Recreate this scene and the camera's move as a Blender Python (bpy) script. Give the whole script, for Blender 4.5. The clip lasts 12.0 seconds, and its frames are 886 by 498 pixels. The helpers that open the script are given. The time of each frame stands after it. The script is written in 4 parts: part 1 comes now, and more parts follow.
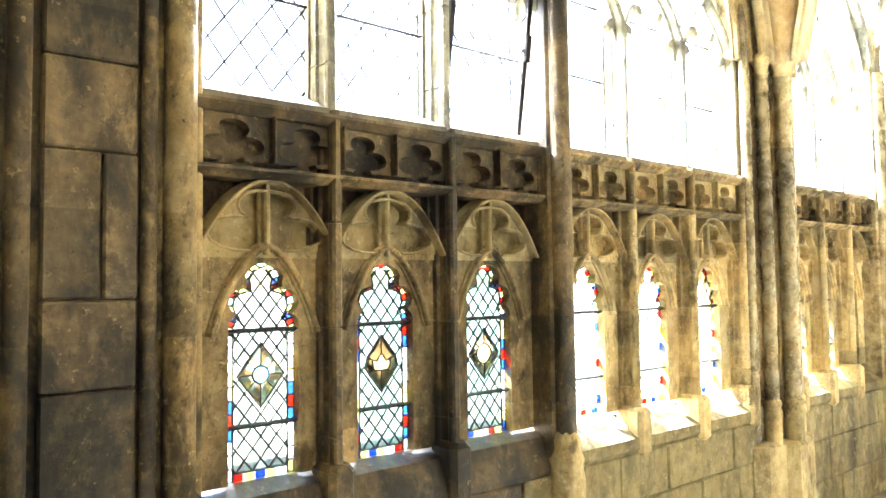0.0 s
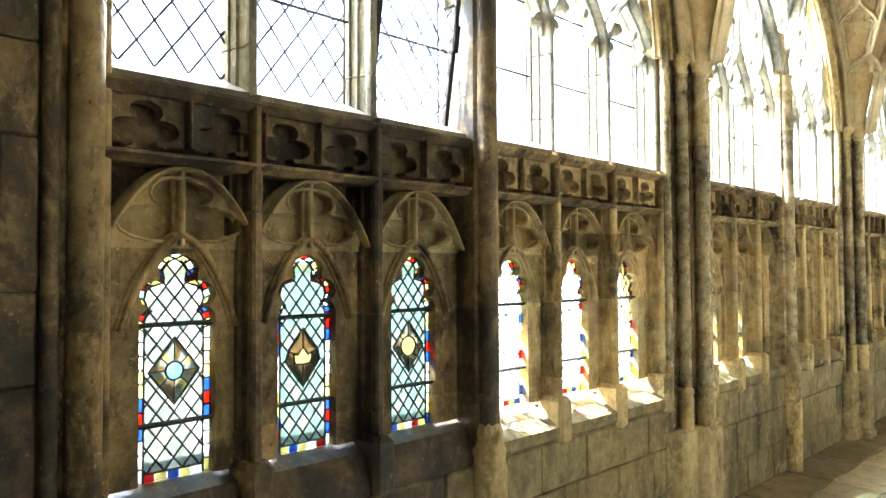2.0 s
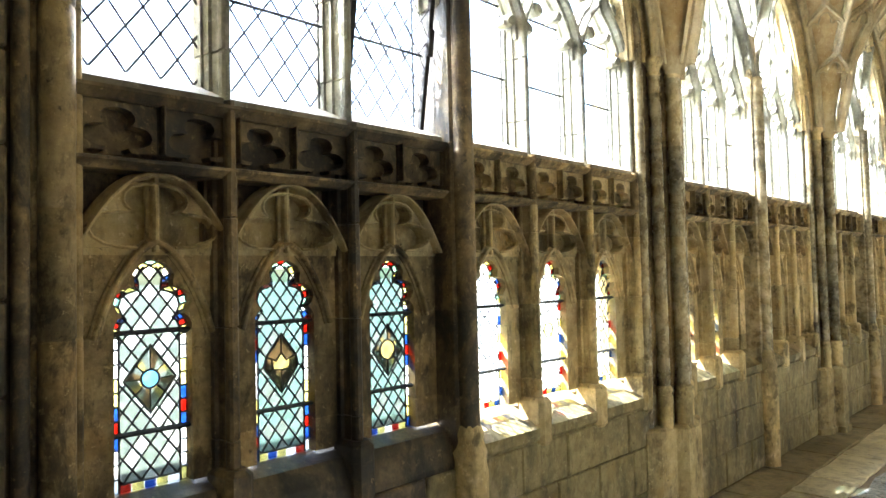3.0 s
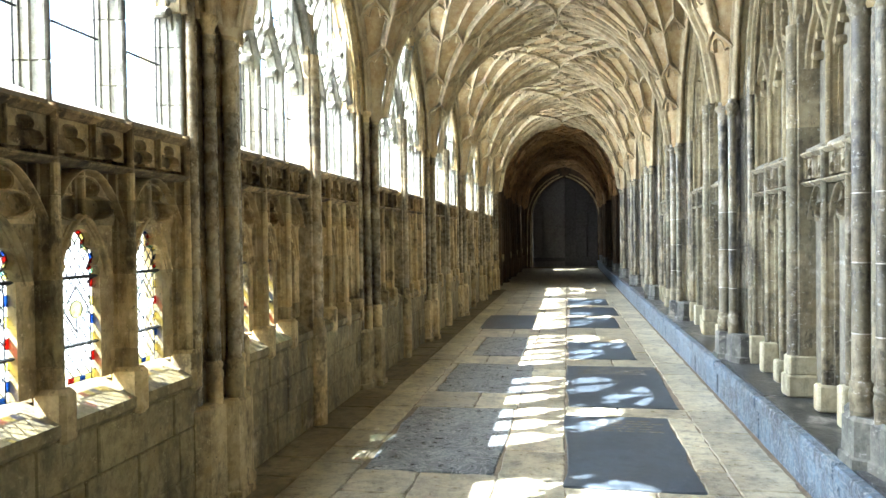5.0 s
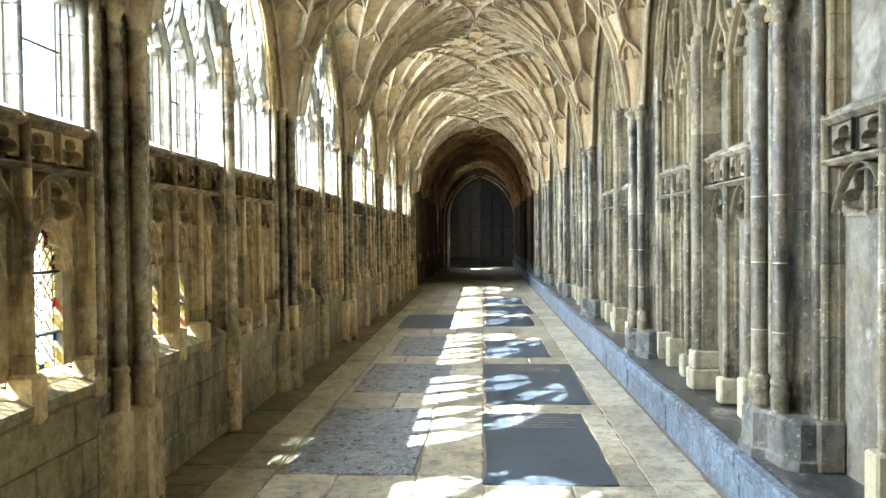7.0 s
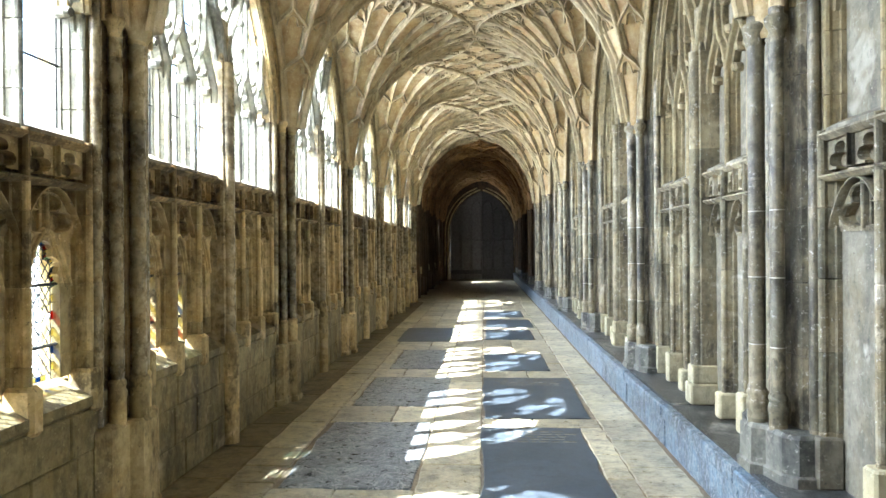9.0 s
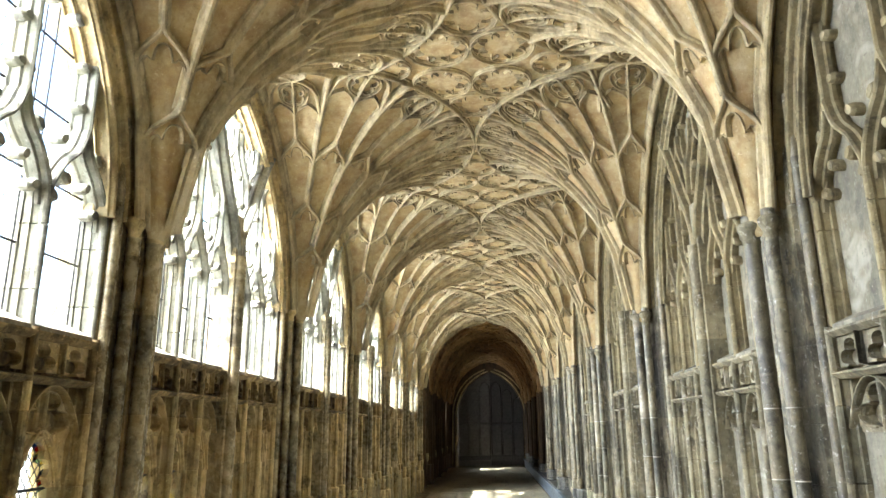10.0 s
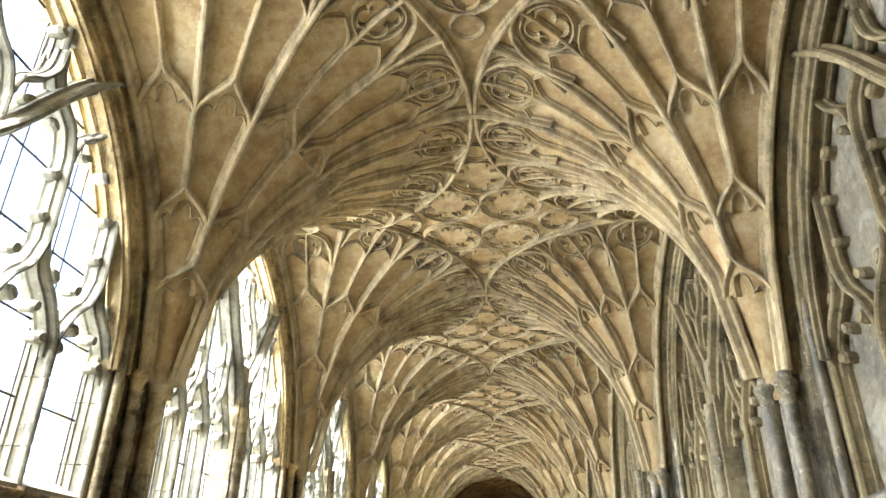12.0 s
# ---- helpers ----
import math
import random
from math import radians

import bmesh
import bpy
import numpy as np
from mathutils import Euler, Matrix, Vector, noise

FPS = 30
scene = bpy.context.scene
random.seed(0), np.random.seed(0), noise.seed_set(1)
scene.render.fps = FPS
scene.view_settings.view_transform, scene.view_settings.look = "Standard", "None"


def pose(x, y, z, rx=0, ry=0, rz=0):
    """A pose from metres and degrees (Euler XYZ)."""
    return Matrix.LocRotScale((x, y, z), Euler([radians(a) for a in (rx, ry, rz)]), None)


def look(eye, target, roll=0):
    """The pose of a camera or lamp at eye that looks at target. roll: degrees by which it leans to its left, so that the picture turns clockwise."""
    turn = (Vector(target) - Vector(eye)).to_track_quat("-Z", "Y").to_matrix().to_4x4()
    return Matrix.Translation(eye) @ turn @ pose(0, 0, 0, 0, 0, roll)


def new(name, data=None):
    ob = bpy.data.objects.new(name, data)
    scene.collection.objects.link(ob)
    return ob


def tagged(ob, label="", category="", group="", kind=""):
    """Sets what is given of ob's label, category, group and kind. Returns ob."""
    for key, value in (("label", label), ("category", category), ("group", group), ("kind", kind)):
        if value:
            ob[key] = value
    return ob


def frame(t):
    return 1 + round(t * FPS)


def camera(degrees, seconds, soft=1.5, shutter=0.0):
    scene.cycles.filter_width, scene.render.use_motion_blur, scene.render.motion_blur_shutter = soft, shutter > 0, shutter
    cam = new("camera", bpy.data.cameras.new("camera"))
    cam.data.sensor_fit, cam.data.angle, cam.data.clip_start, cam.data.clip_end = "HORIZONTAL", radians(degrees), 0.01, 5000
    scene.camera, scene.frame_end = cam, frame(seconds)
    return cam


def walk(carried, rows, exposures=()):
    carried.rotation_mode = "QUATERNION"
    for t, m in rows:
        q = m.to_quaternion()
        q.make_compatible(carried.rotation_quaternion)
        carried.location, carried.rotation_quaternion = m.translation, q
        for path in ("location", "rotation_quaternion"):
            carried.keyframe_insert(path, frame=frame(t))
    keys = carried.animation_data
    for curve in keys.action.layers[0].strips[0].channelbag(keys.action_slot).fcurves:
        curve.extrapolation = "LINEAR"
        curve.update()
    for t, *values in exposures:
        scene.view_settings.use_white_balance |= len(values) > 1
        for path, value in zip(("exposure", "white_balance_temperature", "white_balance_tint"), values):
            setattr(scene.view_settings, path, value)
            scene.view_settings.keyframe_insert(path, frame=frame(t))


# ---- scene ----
# seconds, eye, yaw to the left of the walk's axis, pitch, roll
cam = camera(65.23, 12.0)
PATH = [
    (0.0, (0.003, -0.238, 1.528), 52.11, 2.86, -0.76),
    (0.5, (0.001, -0.222, 1.541), 47.09, 1.97, -0.73),
    (1.0, (-0.006, -0.215, 1.544), 45.99, 1.84, -0.56),
    (1.5, (-0.012, -0.215, 1.543), 46.18, 1.92, -0.53),
    (2.0, (-0.016, -0.214, 1.548), 46.07, 1.74, -0.32),
    (2.5, (-0.015, -0.213, 1.543), 45.89, 1.67, -0.60),
    (4.3, (0.030, -0.095, 1.533), 27.79, 1.48, -1.41),
    (4.5, (0.026, -0.048, 1.540), 22.94, 0.57, -0.74),
    (5.0, (0.022, -0.008, 1.547), 10.20, -1.05, -0.76),
    (5.5, (0.011, 0.001, 1.548), 4.00, -1.63, -0.46),
    (6.0, (0.004, -0.001, 1.551), 3.09, -1.51, -0.48),
    (6.5, (0.000, 0.000, 1.550), 3.38, -1.36, -0.59),
    (8.5, (0.017, 0.006, 1.551), 2.97, -0.68, -0.57),
    (9.0, (0.022, -0.001, 1.555), 3.41, -0.11, -0.41),
    (9.5, (0.023, -0.021, 1.583), 3.78, 5.06, -0.05),
    (10.0, (0.030, -0.000, 1.645), 3.91, 14.64, -0.46),
    (10.5, (0.036, -0.006, 1.697), 4.41, 23.29, -0.11),
    (11.0, (0.041, -0.008, 1.717), 4.09, 26.46, -0.17),
    (11.5, (0.043, -0.006, 1.717), 4.63, 27.02, 0.04),
    (12.0, (0.042, -0.000, 1.718), 4.85, 26.51, 0.65),
]


def aim(eye, yaw, pitch, roll):
    y, p = radians(yaw), radians(pitch)
    ahead = Vector((-math.sin(y) * math.cos(p), math.cos(y) * math.cos(p), math.sin(p)))
    return look(eye, Vector(eye) + ahead, roll)


walk(cam, [(t, aim(e, y, p, r)) for t, e, y, p, r in PATH], exposures=[
    (0.0, 5.65, 6250, 10), (0.5, 5.3, 6200, 9), (1.0, 4.6, 6200, 9), (2.7, 4.2, 6100, 9), (4.3, 3.38, 5750, 9), (9.2, 3.38, 5750, 9), (10.2, 3.2, 6300, 9), (12.0, 3.1, 6500, 11)])

# ---------------------------------------------------------------- light
SUN_TO = Vector((0.58, 0.272, -0.82)).normalized()      # the way the sunlight travels: from the garth side, down to the floor
elev = math.asin(-SUN_TO.z)
world = bpy.data.worlds.new("sky")
scene.world = world
world.use_nodes = True
wn = world.node_tree
sky = wn.nodes.new("ShaderNodeTexSky")
sky.sky_type = 'NISHITA'
sky.sun_disc = False
sky.sun_elevation = elev
sky.sun_rotation = math.atan2(-SUN_TO.x, -SUN_TO.y)
wn.nodes["Background"].inputs[1].default_value = 0.15
wn.links.new(sky.outputs[0], wn.nodes["Background"].inputs[0])
sun = new("sun", bpy.data.lights.new("sun", 'SUN'))
sun.data.energy, sun.data.angle, sun.data.color = 5.0, radians(0.6), (1.0, 0.96, 0.90)
sun.matrix_world = Matrix.Translation((-20, 8, 20)) @ SUN_TO.to_track_quat('-Z', 'Y').to_matrix().to_4x4()
WINDOW_LIGHT = 88.0

# ---------------------------------------------------------------- plan
BAY, FIRST, NEAR0 = 3.18, 3.87, 0.11       # length of a bay, the first pier ahead, the pier beside the camera
PIERS = [NEAR0 - 3.18, NEAR0] + [FIRST + BAY * i for i in range(10)]
# Bay 10's window is an addition that brings light to the far end.
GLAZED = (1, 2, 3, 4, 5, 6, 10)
LIT = 7                                     # bays from here on have no windows, but for the added one
FACE_L, FACE_R = -2.06, 1.69                # wall faces
AXIS = {1: -1.99, -1: 1.575}                # the springings of the vault: garth side, inner side
REACH = {1: 1.90, -1: 1.66}                 # how far the fans of either side reach
XC = -0.088                                 # ridge line
SPRING, CROWN, R_IN = 2.80, 4.74, 0.095
END_Y = 33.0
BACK_Y = PIERS[0]


def bays():
    for i in range(len(PIERS) - 1):
        yield i, PIERS[i], PIERS[i + 1]


# ---------------------------------------------------------------- materials
def nodes_of(mat):
    mat.use_nodes = True
    nt = mat.node_tree
    return nt, nt.nodes, nt.links, nt.nodes["Principled BSDF"]


def ramp(nt, fac, stops):
    r = nt.nodes.new("ShaderNodeValToRGB")
    while len(r.color_ramp.elements) < len(stops):
        r.color_ramp.elements.new(0.5)
    for e, (p, c) in zip(r.color_ramp.elements, stops):
        e.position, e.color = p, (*c, 1)
    nt.links.new(fac, r.inputs[0])
    return r.outputs[0]


def noise_tex(nt, vec, scale, detail=5, rough=0.6, dist=0.0):
    n = nt.nodes.new("ShaderNodeTexNoise")
    n.inputs["Scale"].default_value, n.inputs["Detail"].default_value = scale, detail
    n.inputs["Roughness"].default_value, n.inputs["Distortion"].default_value = rough, dist
    nt.links.new(vec, n.inputs["Vector"])
    return n.outputs["Fac"]


def mixed(nt, fac, a, b, mode='MIX'):
    m = nt.nodes.new("ShaderNodeMix")
    m.data_type, m.blend_type = 'RGBA', mode
    for sock, v in ((m.inputs[0], fac), (m.inputs[6], a), (m.inputs[7], b)):
        if isinstance(v, (int, float)):
            sock.default_value = v
        elif isinstance(v, tuple):
            sock.default_value = (*v, 1)
        else:
            nt.links.new(v, sock)
    return m.outputs[2]


def scaled(nt, vec, s):
    m = nt.nodes.new("ShaderNodeMapping")
    m.inputs["Scale"].default_value = s
    nt.links.new(vec, m.inputs[0])
    return m.outputs[0]


JOINTS = (0.62, 1.02, 1.385, 1.74, 2.3, 2.62, 3.05, 3.5, 3.95)      # heights of the joints between the stones
COOL = (0.915, 1.0, 1.03)       # the limestone is a little greyer than honey


def stone(name, light, mid, dark, stain=(0.05, 0.04, 0.03), stain_at=0.62, patch=None, bump=0.5, rough=0.85, vary=0.12, fleck=None, scars=None, blocks=0.0, crust=0.0):
    """Weathered limestone: mottled colour, grime in vertical runs, pale mended patches, fine pitting."""
    light, mid, dark, stain = (tuple(v * k for v, k in zip(c, COOL)) for c in (light, mid, dark, stain))
    mat = bpy.data.materials.new(name)
    nt, nodes, links, bsdf = nodes_of(mat)
    geo = nodes.new("ShaderNodeNewGeometry")
    pos = geo.outputs["Position"]
    big = noise_tex(nt, pos, 1.7, 6, 0.65, 0.4)
    fine = noise_tex(nt, pos, 14.0, 8, 0.7)
    grain = noise_tex(nt, pos, 120.0, 4, 0.6)
    base = ramp(nt, big, [(0.38, dark), (0.5, mid), (0.64, light)])
    base = mixed(nt, 0.45, base, ramp(nt, fine, [(0.38, dark), (0.61, light)]))
    ochre = ramp(nt, noise_tex(nt, pos, 4.5, 5, 0.6, 0.8), [(0.5, (0, 0, 0)), (0.75, (0.5, 0.5, 0.5))])
    base = mixed(nt, ochre, base, (mid[0] * 1.02, mid[1] * 0.90, mid[2] * 0.62))
    runs = noise_tex(nt, scaled(nt, pos, (6.5, 6.5, 1.9)), 1.0, 4, 0.55, 0.0)
    spots = noise_tex(nt, pos, 22.0, 7, 0.7, 0.3)
    m1 = nodes.new("ShaderNodeMath")
    m1.operation = 'MULTIPLY_ADD'
    m1.inputs[1].default_value, m1.inputs[2].default_value = 0.45, 0.275
    links.new(spots, m1.inputs[0])
    m2 = nodes.new("ShaderNodeMath")
    m2.operation = 'MULTIPLY_ADD'
    m2.inputs[1].default_value = 1.0
    links.new(runs, m2.inputs[0])
    links.new(m1.outputs[0], m2.inputs[2])
    m3 = nodes.new("ShaderNodeMath")
    m3.operation = 'MULTIPLY'
    m3.inputs[1].default_value = 0.5
    links.new(m2.outputs[0], m3.inputs[0])
    at = 0.5 + (stain_at - 0.5) * 0.55
    runs_f = ramp(nt, m3.outputs[0], [(at - 0.045, (0, 0, 0)), (at + 0.085, (0.8, 0.8, 0.8))])
    base = mixed(nt, runs_f, base, stain)
    if patch:
        p = ramp(nt, noise_tex(nt, pos, 3.3, 3, 0.5, 1.2), [(0.60, (0, 0, 0)), (0.74, (0.7, 0.7, 0.7))])
        base = mixed(nt, p, base, patch)
    thin = noise_tex(nt, scaled(nt, pos, (16.0, 16.0, 6.5)), 1.0, 8, 0.72, 0.0)
    base = mixed(nt, ramp(nt, thin, [(0.52, (0, 0, 0)), (0.64, (0.5, 0.5, 0.5))]), base, stain)
    crumbs = noise_tex(nt, pos, 30.0, 10, 0.78, 0.0)
    base = mixed(nt, ramp(nt, crumbs, [(0.335, (0.85, 0.85, 0.85)), (0.405, (0, 0, 0))]), base, (stain[0] * 0.8, stain[1] * 0.8, stain[2] * 0.8))
    base = mixed(nt, ramp(nt, crumbs, [(0.585, (0, 0, 0)), (0.625, (0.8, 0.8, 0.8))]), base, fleck or (light[0] * 1.08, light[1] * 1.08, light[2] * 1.1))
    if scars:
        lines = noise_tex(nt, pos, 6.0, 5, 0.6, 1.2)
        base = mixed(nt, ramp(nt, lines, [(0.455, (0, 0, 0)), (0.48, (0.85, 0.85, 0.85)), (0.51, (0, 0, 0)), (0.60, (0, 0, 0)), (0.635, (0.8, 0.8, 0.8)), (0.66, (0, 0, 0))]), base, scars)
    if crust:       # black gypsum crust in patches with sharp, ragged edges
        spread = noise_tex(nt, scaled(nt, pos, (1.0, 1.0, 0.6)), 4.2, 10, 0.72, 0.3)
        base = mixed(nt, ramp(nt, spread, [(crust, (0, 0, 0)), (crust + 0.035, (0.55, 0.55, 0.55)), (crust + 0.12, (0.85, 0.85, 0.85))]), base, (stain[0] * 0.7, stain[1] * 0.7, stain[2] * 0.7))
    info = nodes.new("ShaderNodeObjectInfo")
    if blocks:      # every stone of an upright, from joint to joint, has a tone of its own
        sep = nodes.new("ShaderNodeSeparateXYZ")
        links.new(pos, sep.inputs[0])
        total = info.outputs["Random"]
        for z in JOINTS:
            above = nodes.new("ShaderNodeMath")
            above.operation = 'GREATER_THAN'
            above.inputs[1].default_value = z
            links.new(sep.outputs[2], above.inputs[0])
            plus = nodes.new("ShaderNodeMath")
            plus.operation = 'MULTIPLY_ADD'
            plus.inputs[1].default_value = 3.7
            links.new(above.outputs[0], plus.inputs[0])
            links.new(total, plus.inputs[2])
            total = plus.outputs[0]
        white = nodes.new("ShaderNodeTexWhiteNoise")
        white.noise_dimensions = '1D'
        links.new(total, white.inputs["W"])
        lo, hi = 1 - 1.5 * blocks, 1 + 0.9 * blocks
        tone = ramp(nt, white.outputs[0], [(0.0, (lo * 0.97, lo, lo)), (0.5, (1.0, 0.98, 0.95)), (1.0, (hi, hi * 0.985, hi * 0.95))])
        base = mixed(nt, 1.0, base, tone, 'MULTIPLY')
    hv = nodes.new("ShaderNodeHueSaturation")
    val = nodes.new("ShaderNodeMapRange")
    val.inputs[3].default_value, val.inputs[4].default_value = 1 - vary, 1 + vary
    links.new(info.outputs["Random"], val.inputs[0])
    links.new(val.outputs[0], hv.inputs["Value"])
    links.new(base, hv.inputs["Color"])
    links.new(hv.outputs[0], bsdf.inputs["Base Color"])
    b1 = nodes.new("ShaderNodeBump")
    b1.inputs["Strength"].default_value, b1.inputs["Distance"].default_value = bump, 0.016
    links.new(mixed(nt, 0.5, fine, crumbs), b1.inputs["Height"])
    links.new(b1.outputs[0], bsdf.inputs["Normal"])
    r = nodes.new("ShaderNodeMapRange")
    r.inputs[3].default_value, r.inputs[4].default_value = rough - 0.15, min(1, rough + 0.1)
    links.new(fine, r.inputs[0])
    links.new(r.outputs[0], bsdf.inputs["Roughness"])
    return mat


def glass(name, colour, deep=0.0):
    mat = bpy.data.materials.new(name)
    nt, nodes, links, bsdf = nodes_of(mat)
    out = nodes["Material Output"]
    tr = nodes.new("ShaderNodeBsdfTransparent")
    gl = nodes.new("ShaderNodeBsdfGlossy")
    gl.inputs["Roughness"].default_value = 0.08
    mx = nodes.new("ShaderNodeMixShader")
    mx.inputs[0].default_value = 0.04
    geo = nodes.new("ShaderNodeNewGeometry")
    n = noise_tex(nt, geo.outputs["Position"], 30.0, 4, 0.6, 0.5)
    c = ramp(nt, n, [(0.3, tuple(v * (0.8 - deep) for v in colour)), (0.7, colour)])
    links.new(c, tr.inputs[0])
    links.new(tr.outputs[0], mx.inputs[1])
    links.new(gl.outputs[0], mx.inputs[2])
    links.new(mx.outputs[0], out.inputs[0])
    return mat


def plain(name, colour, rough=0.6, metal=0.0, scale=25.0, amount=0.35, bump=0.2):
    mat = bpy.data.materials.new(name)
    nt, nodes, links, bsdf = nodes_of(mat)
    geo = nodes.new("ShaderNodeNewGeometry")
    n = noise_tex(nt, geo.outputs["Position"], scale, 6, 0.65)
    c = ramp(nt, n, [(0.3, tuple(v * (1 - amount) for v in colour)), (0.7, tuple(min(1, v * (1 + amount)) for v in colour))])
    links.new(c, bsdf.inputs["Base Color"])
    bsdf.inputs["Roughness"].default_value, bsdf.inputs["Metallic"].default_value = rough, metal
    b = nodes.new("ShaderNodeBump")
    b.inputs["Strength"].default_value, b.inputs["Distance"].default_value = bump, 0.005
    links.new(n, b.inputs["Height"])
    links.new(b.outputs[0], bsdf.inputs["Normal"])
    return mat


STONE = stone("garth_wall_limestone", (0.77, 0.595, 0.34), (0.61, 0.435, 0.205), (0.34, 0.22, 0.098), (0.06, 0.043, 0.03), 0.57, (0.63, 0.51, 0.34), blocks=0.22, crust=0.575)
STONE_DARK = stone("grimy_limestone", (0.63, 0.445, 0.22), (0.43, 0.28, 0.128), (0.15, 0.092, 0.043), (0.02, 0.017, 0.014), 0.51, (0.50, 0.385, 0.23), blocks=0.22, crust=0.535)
# Black crust, and shade painted in where the stone lies in hollows.
CRUST_AND_SHADE = stone("crusted_and_shaded_limestone", (0.37, 0.245, 0.115), (0.20, 0.128, 0.058), (0.06, 0.038, 0.02), (0.014, 0.012, 0.011), 0.475, blocks=0.25, crust=0.50, rough=0.6)
SHAFT = stone("polished_shaft_limestone", (0.60, 0.48, 0.31), (0.42, 0.315, 0.18), (0.19, 0.138, 0.08), (0.03, 0.025, 0.02), 0.53, (0.56, 0.47, 0.33), 0.2, 0.3, blocks=0.26, crust=0.60)
# Stone of the windowless bays: their gloom is painted into the colour.
UNLIT_STONE = stone("unlit_brown_limestone", (0.17, 0.10, 0.05), (0.10, 0.06, 0.03), (0.05, 0.03, 0.018), (0.02, 0.016, 0.013), 0.6)
TRACERY = stone("grey_tracery_limestone", (0.44, 0.405, 0.33), (0.34, 0.31, 0.245), (0.20, 0.175, 0.135), (0.06, 0.05, 0.042), 0.57)
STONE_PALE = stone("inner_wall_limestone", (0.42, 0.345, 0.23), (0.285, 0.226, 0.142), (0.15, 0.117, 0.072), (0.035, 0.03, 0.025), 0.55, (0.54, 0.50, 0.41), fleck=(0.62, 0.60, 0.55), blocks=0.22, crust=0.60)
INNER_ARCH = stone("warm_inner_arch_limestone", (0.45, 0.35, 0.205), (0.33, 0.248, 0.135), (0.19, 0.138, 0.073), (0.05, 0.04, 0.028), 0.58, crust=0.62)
DADO = stone("olive_dado_limestone", (0.40, 0.315, 0.165), (0.275, 0.203, 0.092), (0.145, 0.102, 0.046), (0.05, 0.04, 0.028), 0.56, (0.54, 0.45, 0.30))
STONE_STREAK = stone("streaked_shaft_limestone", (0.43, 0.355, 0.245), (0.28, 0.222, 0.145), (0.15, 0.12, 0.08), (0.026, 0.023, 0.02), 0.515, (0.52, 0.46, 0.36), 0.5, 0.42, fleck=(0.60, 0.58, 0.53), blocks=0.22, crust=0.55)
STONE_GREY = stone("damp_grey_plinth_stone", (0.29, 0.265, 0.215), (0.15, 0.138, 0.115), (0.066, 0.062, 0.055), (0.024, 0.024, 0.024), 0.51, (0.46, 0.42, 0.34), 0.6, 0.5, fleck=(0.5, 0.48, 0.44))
PLASTER = stone("blind_panel_limestone", (0.34, 0.295, 0.225), (0.228, 0.188, 0.135), (0.16, 0.13, 0.09), (0.07, 0.06, 0.05), 0.565, (0.52, 0.49, 0.42), 0.3)
VAULT = stone("vault_limestone", (0.62, 0.49, 0.31), (0.53, 0.40, 0.235), (0.38, 0.27, 0.145), (0.16, 0.12, 0.075), 0.56, None, 0.4)
VAULT_PANEL = stone("vault_web_limestone", (0.66, 0.52, 0.32), (0.56, 0.40, 0.205), (0.42, 0.26, 0.11), (0.32, 0.18, 0.078), 0.545, None, 0.3)
# Vault of the windowless bays, its dimness likewise in the colour.
UNLIT_VAULT = stone("unlit_vault_limestone", (0.56, 0.31, 0.13), (0.42, 0.22, 0.085), (0.18, 0.095, 0.04), (0.05, 0.033, 0.02), 0.58)
FLAG = stone("flagstone", (0.70, 0.60, 0.43), (0.55, 0.46, 0.31), (0.31, 0.25, 0.175), (0.10, 0.085, 0.068), 0.575, None, 0.3, 0.33, 0.28)
# Strip along the garth wall: mostly the wall's shade, some dirt, as colour.
FLAG_EARTH_SHADE = stone("earthy_shaded_flagstone", (0.34, 0.27, 0.165), (0.23, 0.175, 0.10), (0.12, 0.09, 0.052), (0.05, 0.04, 0.03), 0.55, None, 0.45, 0.5, 0.2)
SLATE = stone("ledger_slate", (0.09, 0.108, 0.13), (0.056, 0.068, 0.083), (0.035, 0.042, 0.052), (0.03, 0.036, 0.044), 0.62, None, 0.25, 0.42, fleck=(0.17, 0.18, 0.19))
SLATE_WORN = stone("worn_ledger_slate", (0.26, 0.265, 0.265), (0.13, 0.138, 0.145), (0.065, 0.07, 0.078), (0.06, 0.062, 0.066), 0.54, None, 0.55, 0.32, fleck=(0.5, 0.49, 0.46), scars=(0.46, 0.47, 0.46))
BENCH = stone("bench_stone", (0.29, 0.385, 0.50), (0.135, 0.175, 0.228), (0.045, 0.054, 0.066), (0.02, 0.022, 0.025), 0.54, None, 0.7, 0.36, fleck=(0.55, 0.55, 0.53), scars=(0.40, 0.44, 0.48))
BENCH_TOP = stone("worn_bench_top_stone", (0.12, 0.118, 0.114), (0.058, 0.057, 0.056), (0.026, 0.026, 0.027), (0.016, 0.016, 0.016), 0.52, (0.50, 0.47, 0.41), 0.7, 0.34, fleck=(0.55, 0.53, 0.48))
MORTAR = plain("mortar", (0.24, 0.20, 0.145), 0.95, 0, 30)
LIME = plain("pale_lime_mortar", (0.58, 0.55, 0.48), 0.9, 0, 40)
RENEWED = stone("renewed_cream_limestone", (0.62, 0.53, 0.36), (0.54, 0.45, 0.29), (0.42, 0.34, 0.21), (0.16, 0.13, 0.09), 0.62, None, 0.25)
LEAD = plain("lead_came", (0.035, 0.037, 0.04), 0.6, 0.3, 60)
IRON = plain("saddle_bar_iron", (0.02, 0.02, 0.022), 0.6, 0.6, 60)
OAK = plain("dark_oak", (0.055, 0.052, 0.05), 0.6, 0, 12, 0.5)
# Lighter copy for the left leaf: the light on it is in the colour.
OAK_LIT = plain("lit_leaf_oak", (0.12, 0.112, 0.104), 0.6, 0, 12, 0.4)
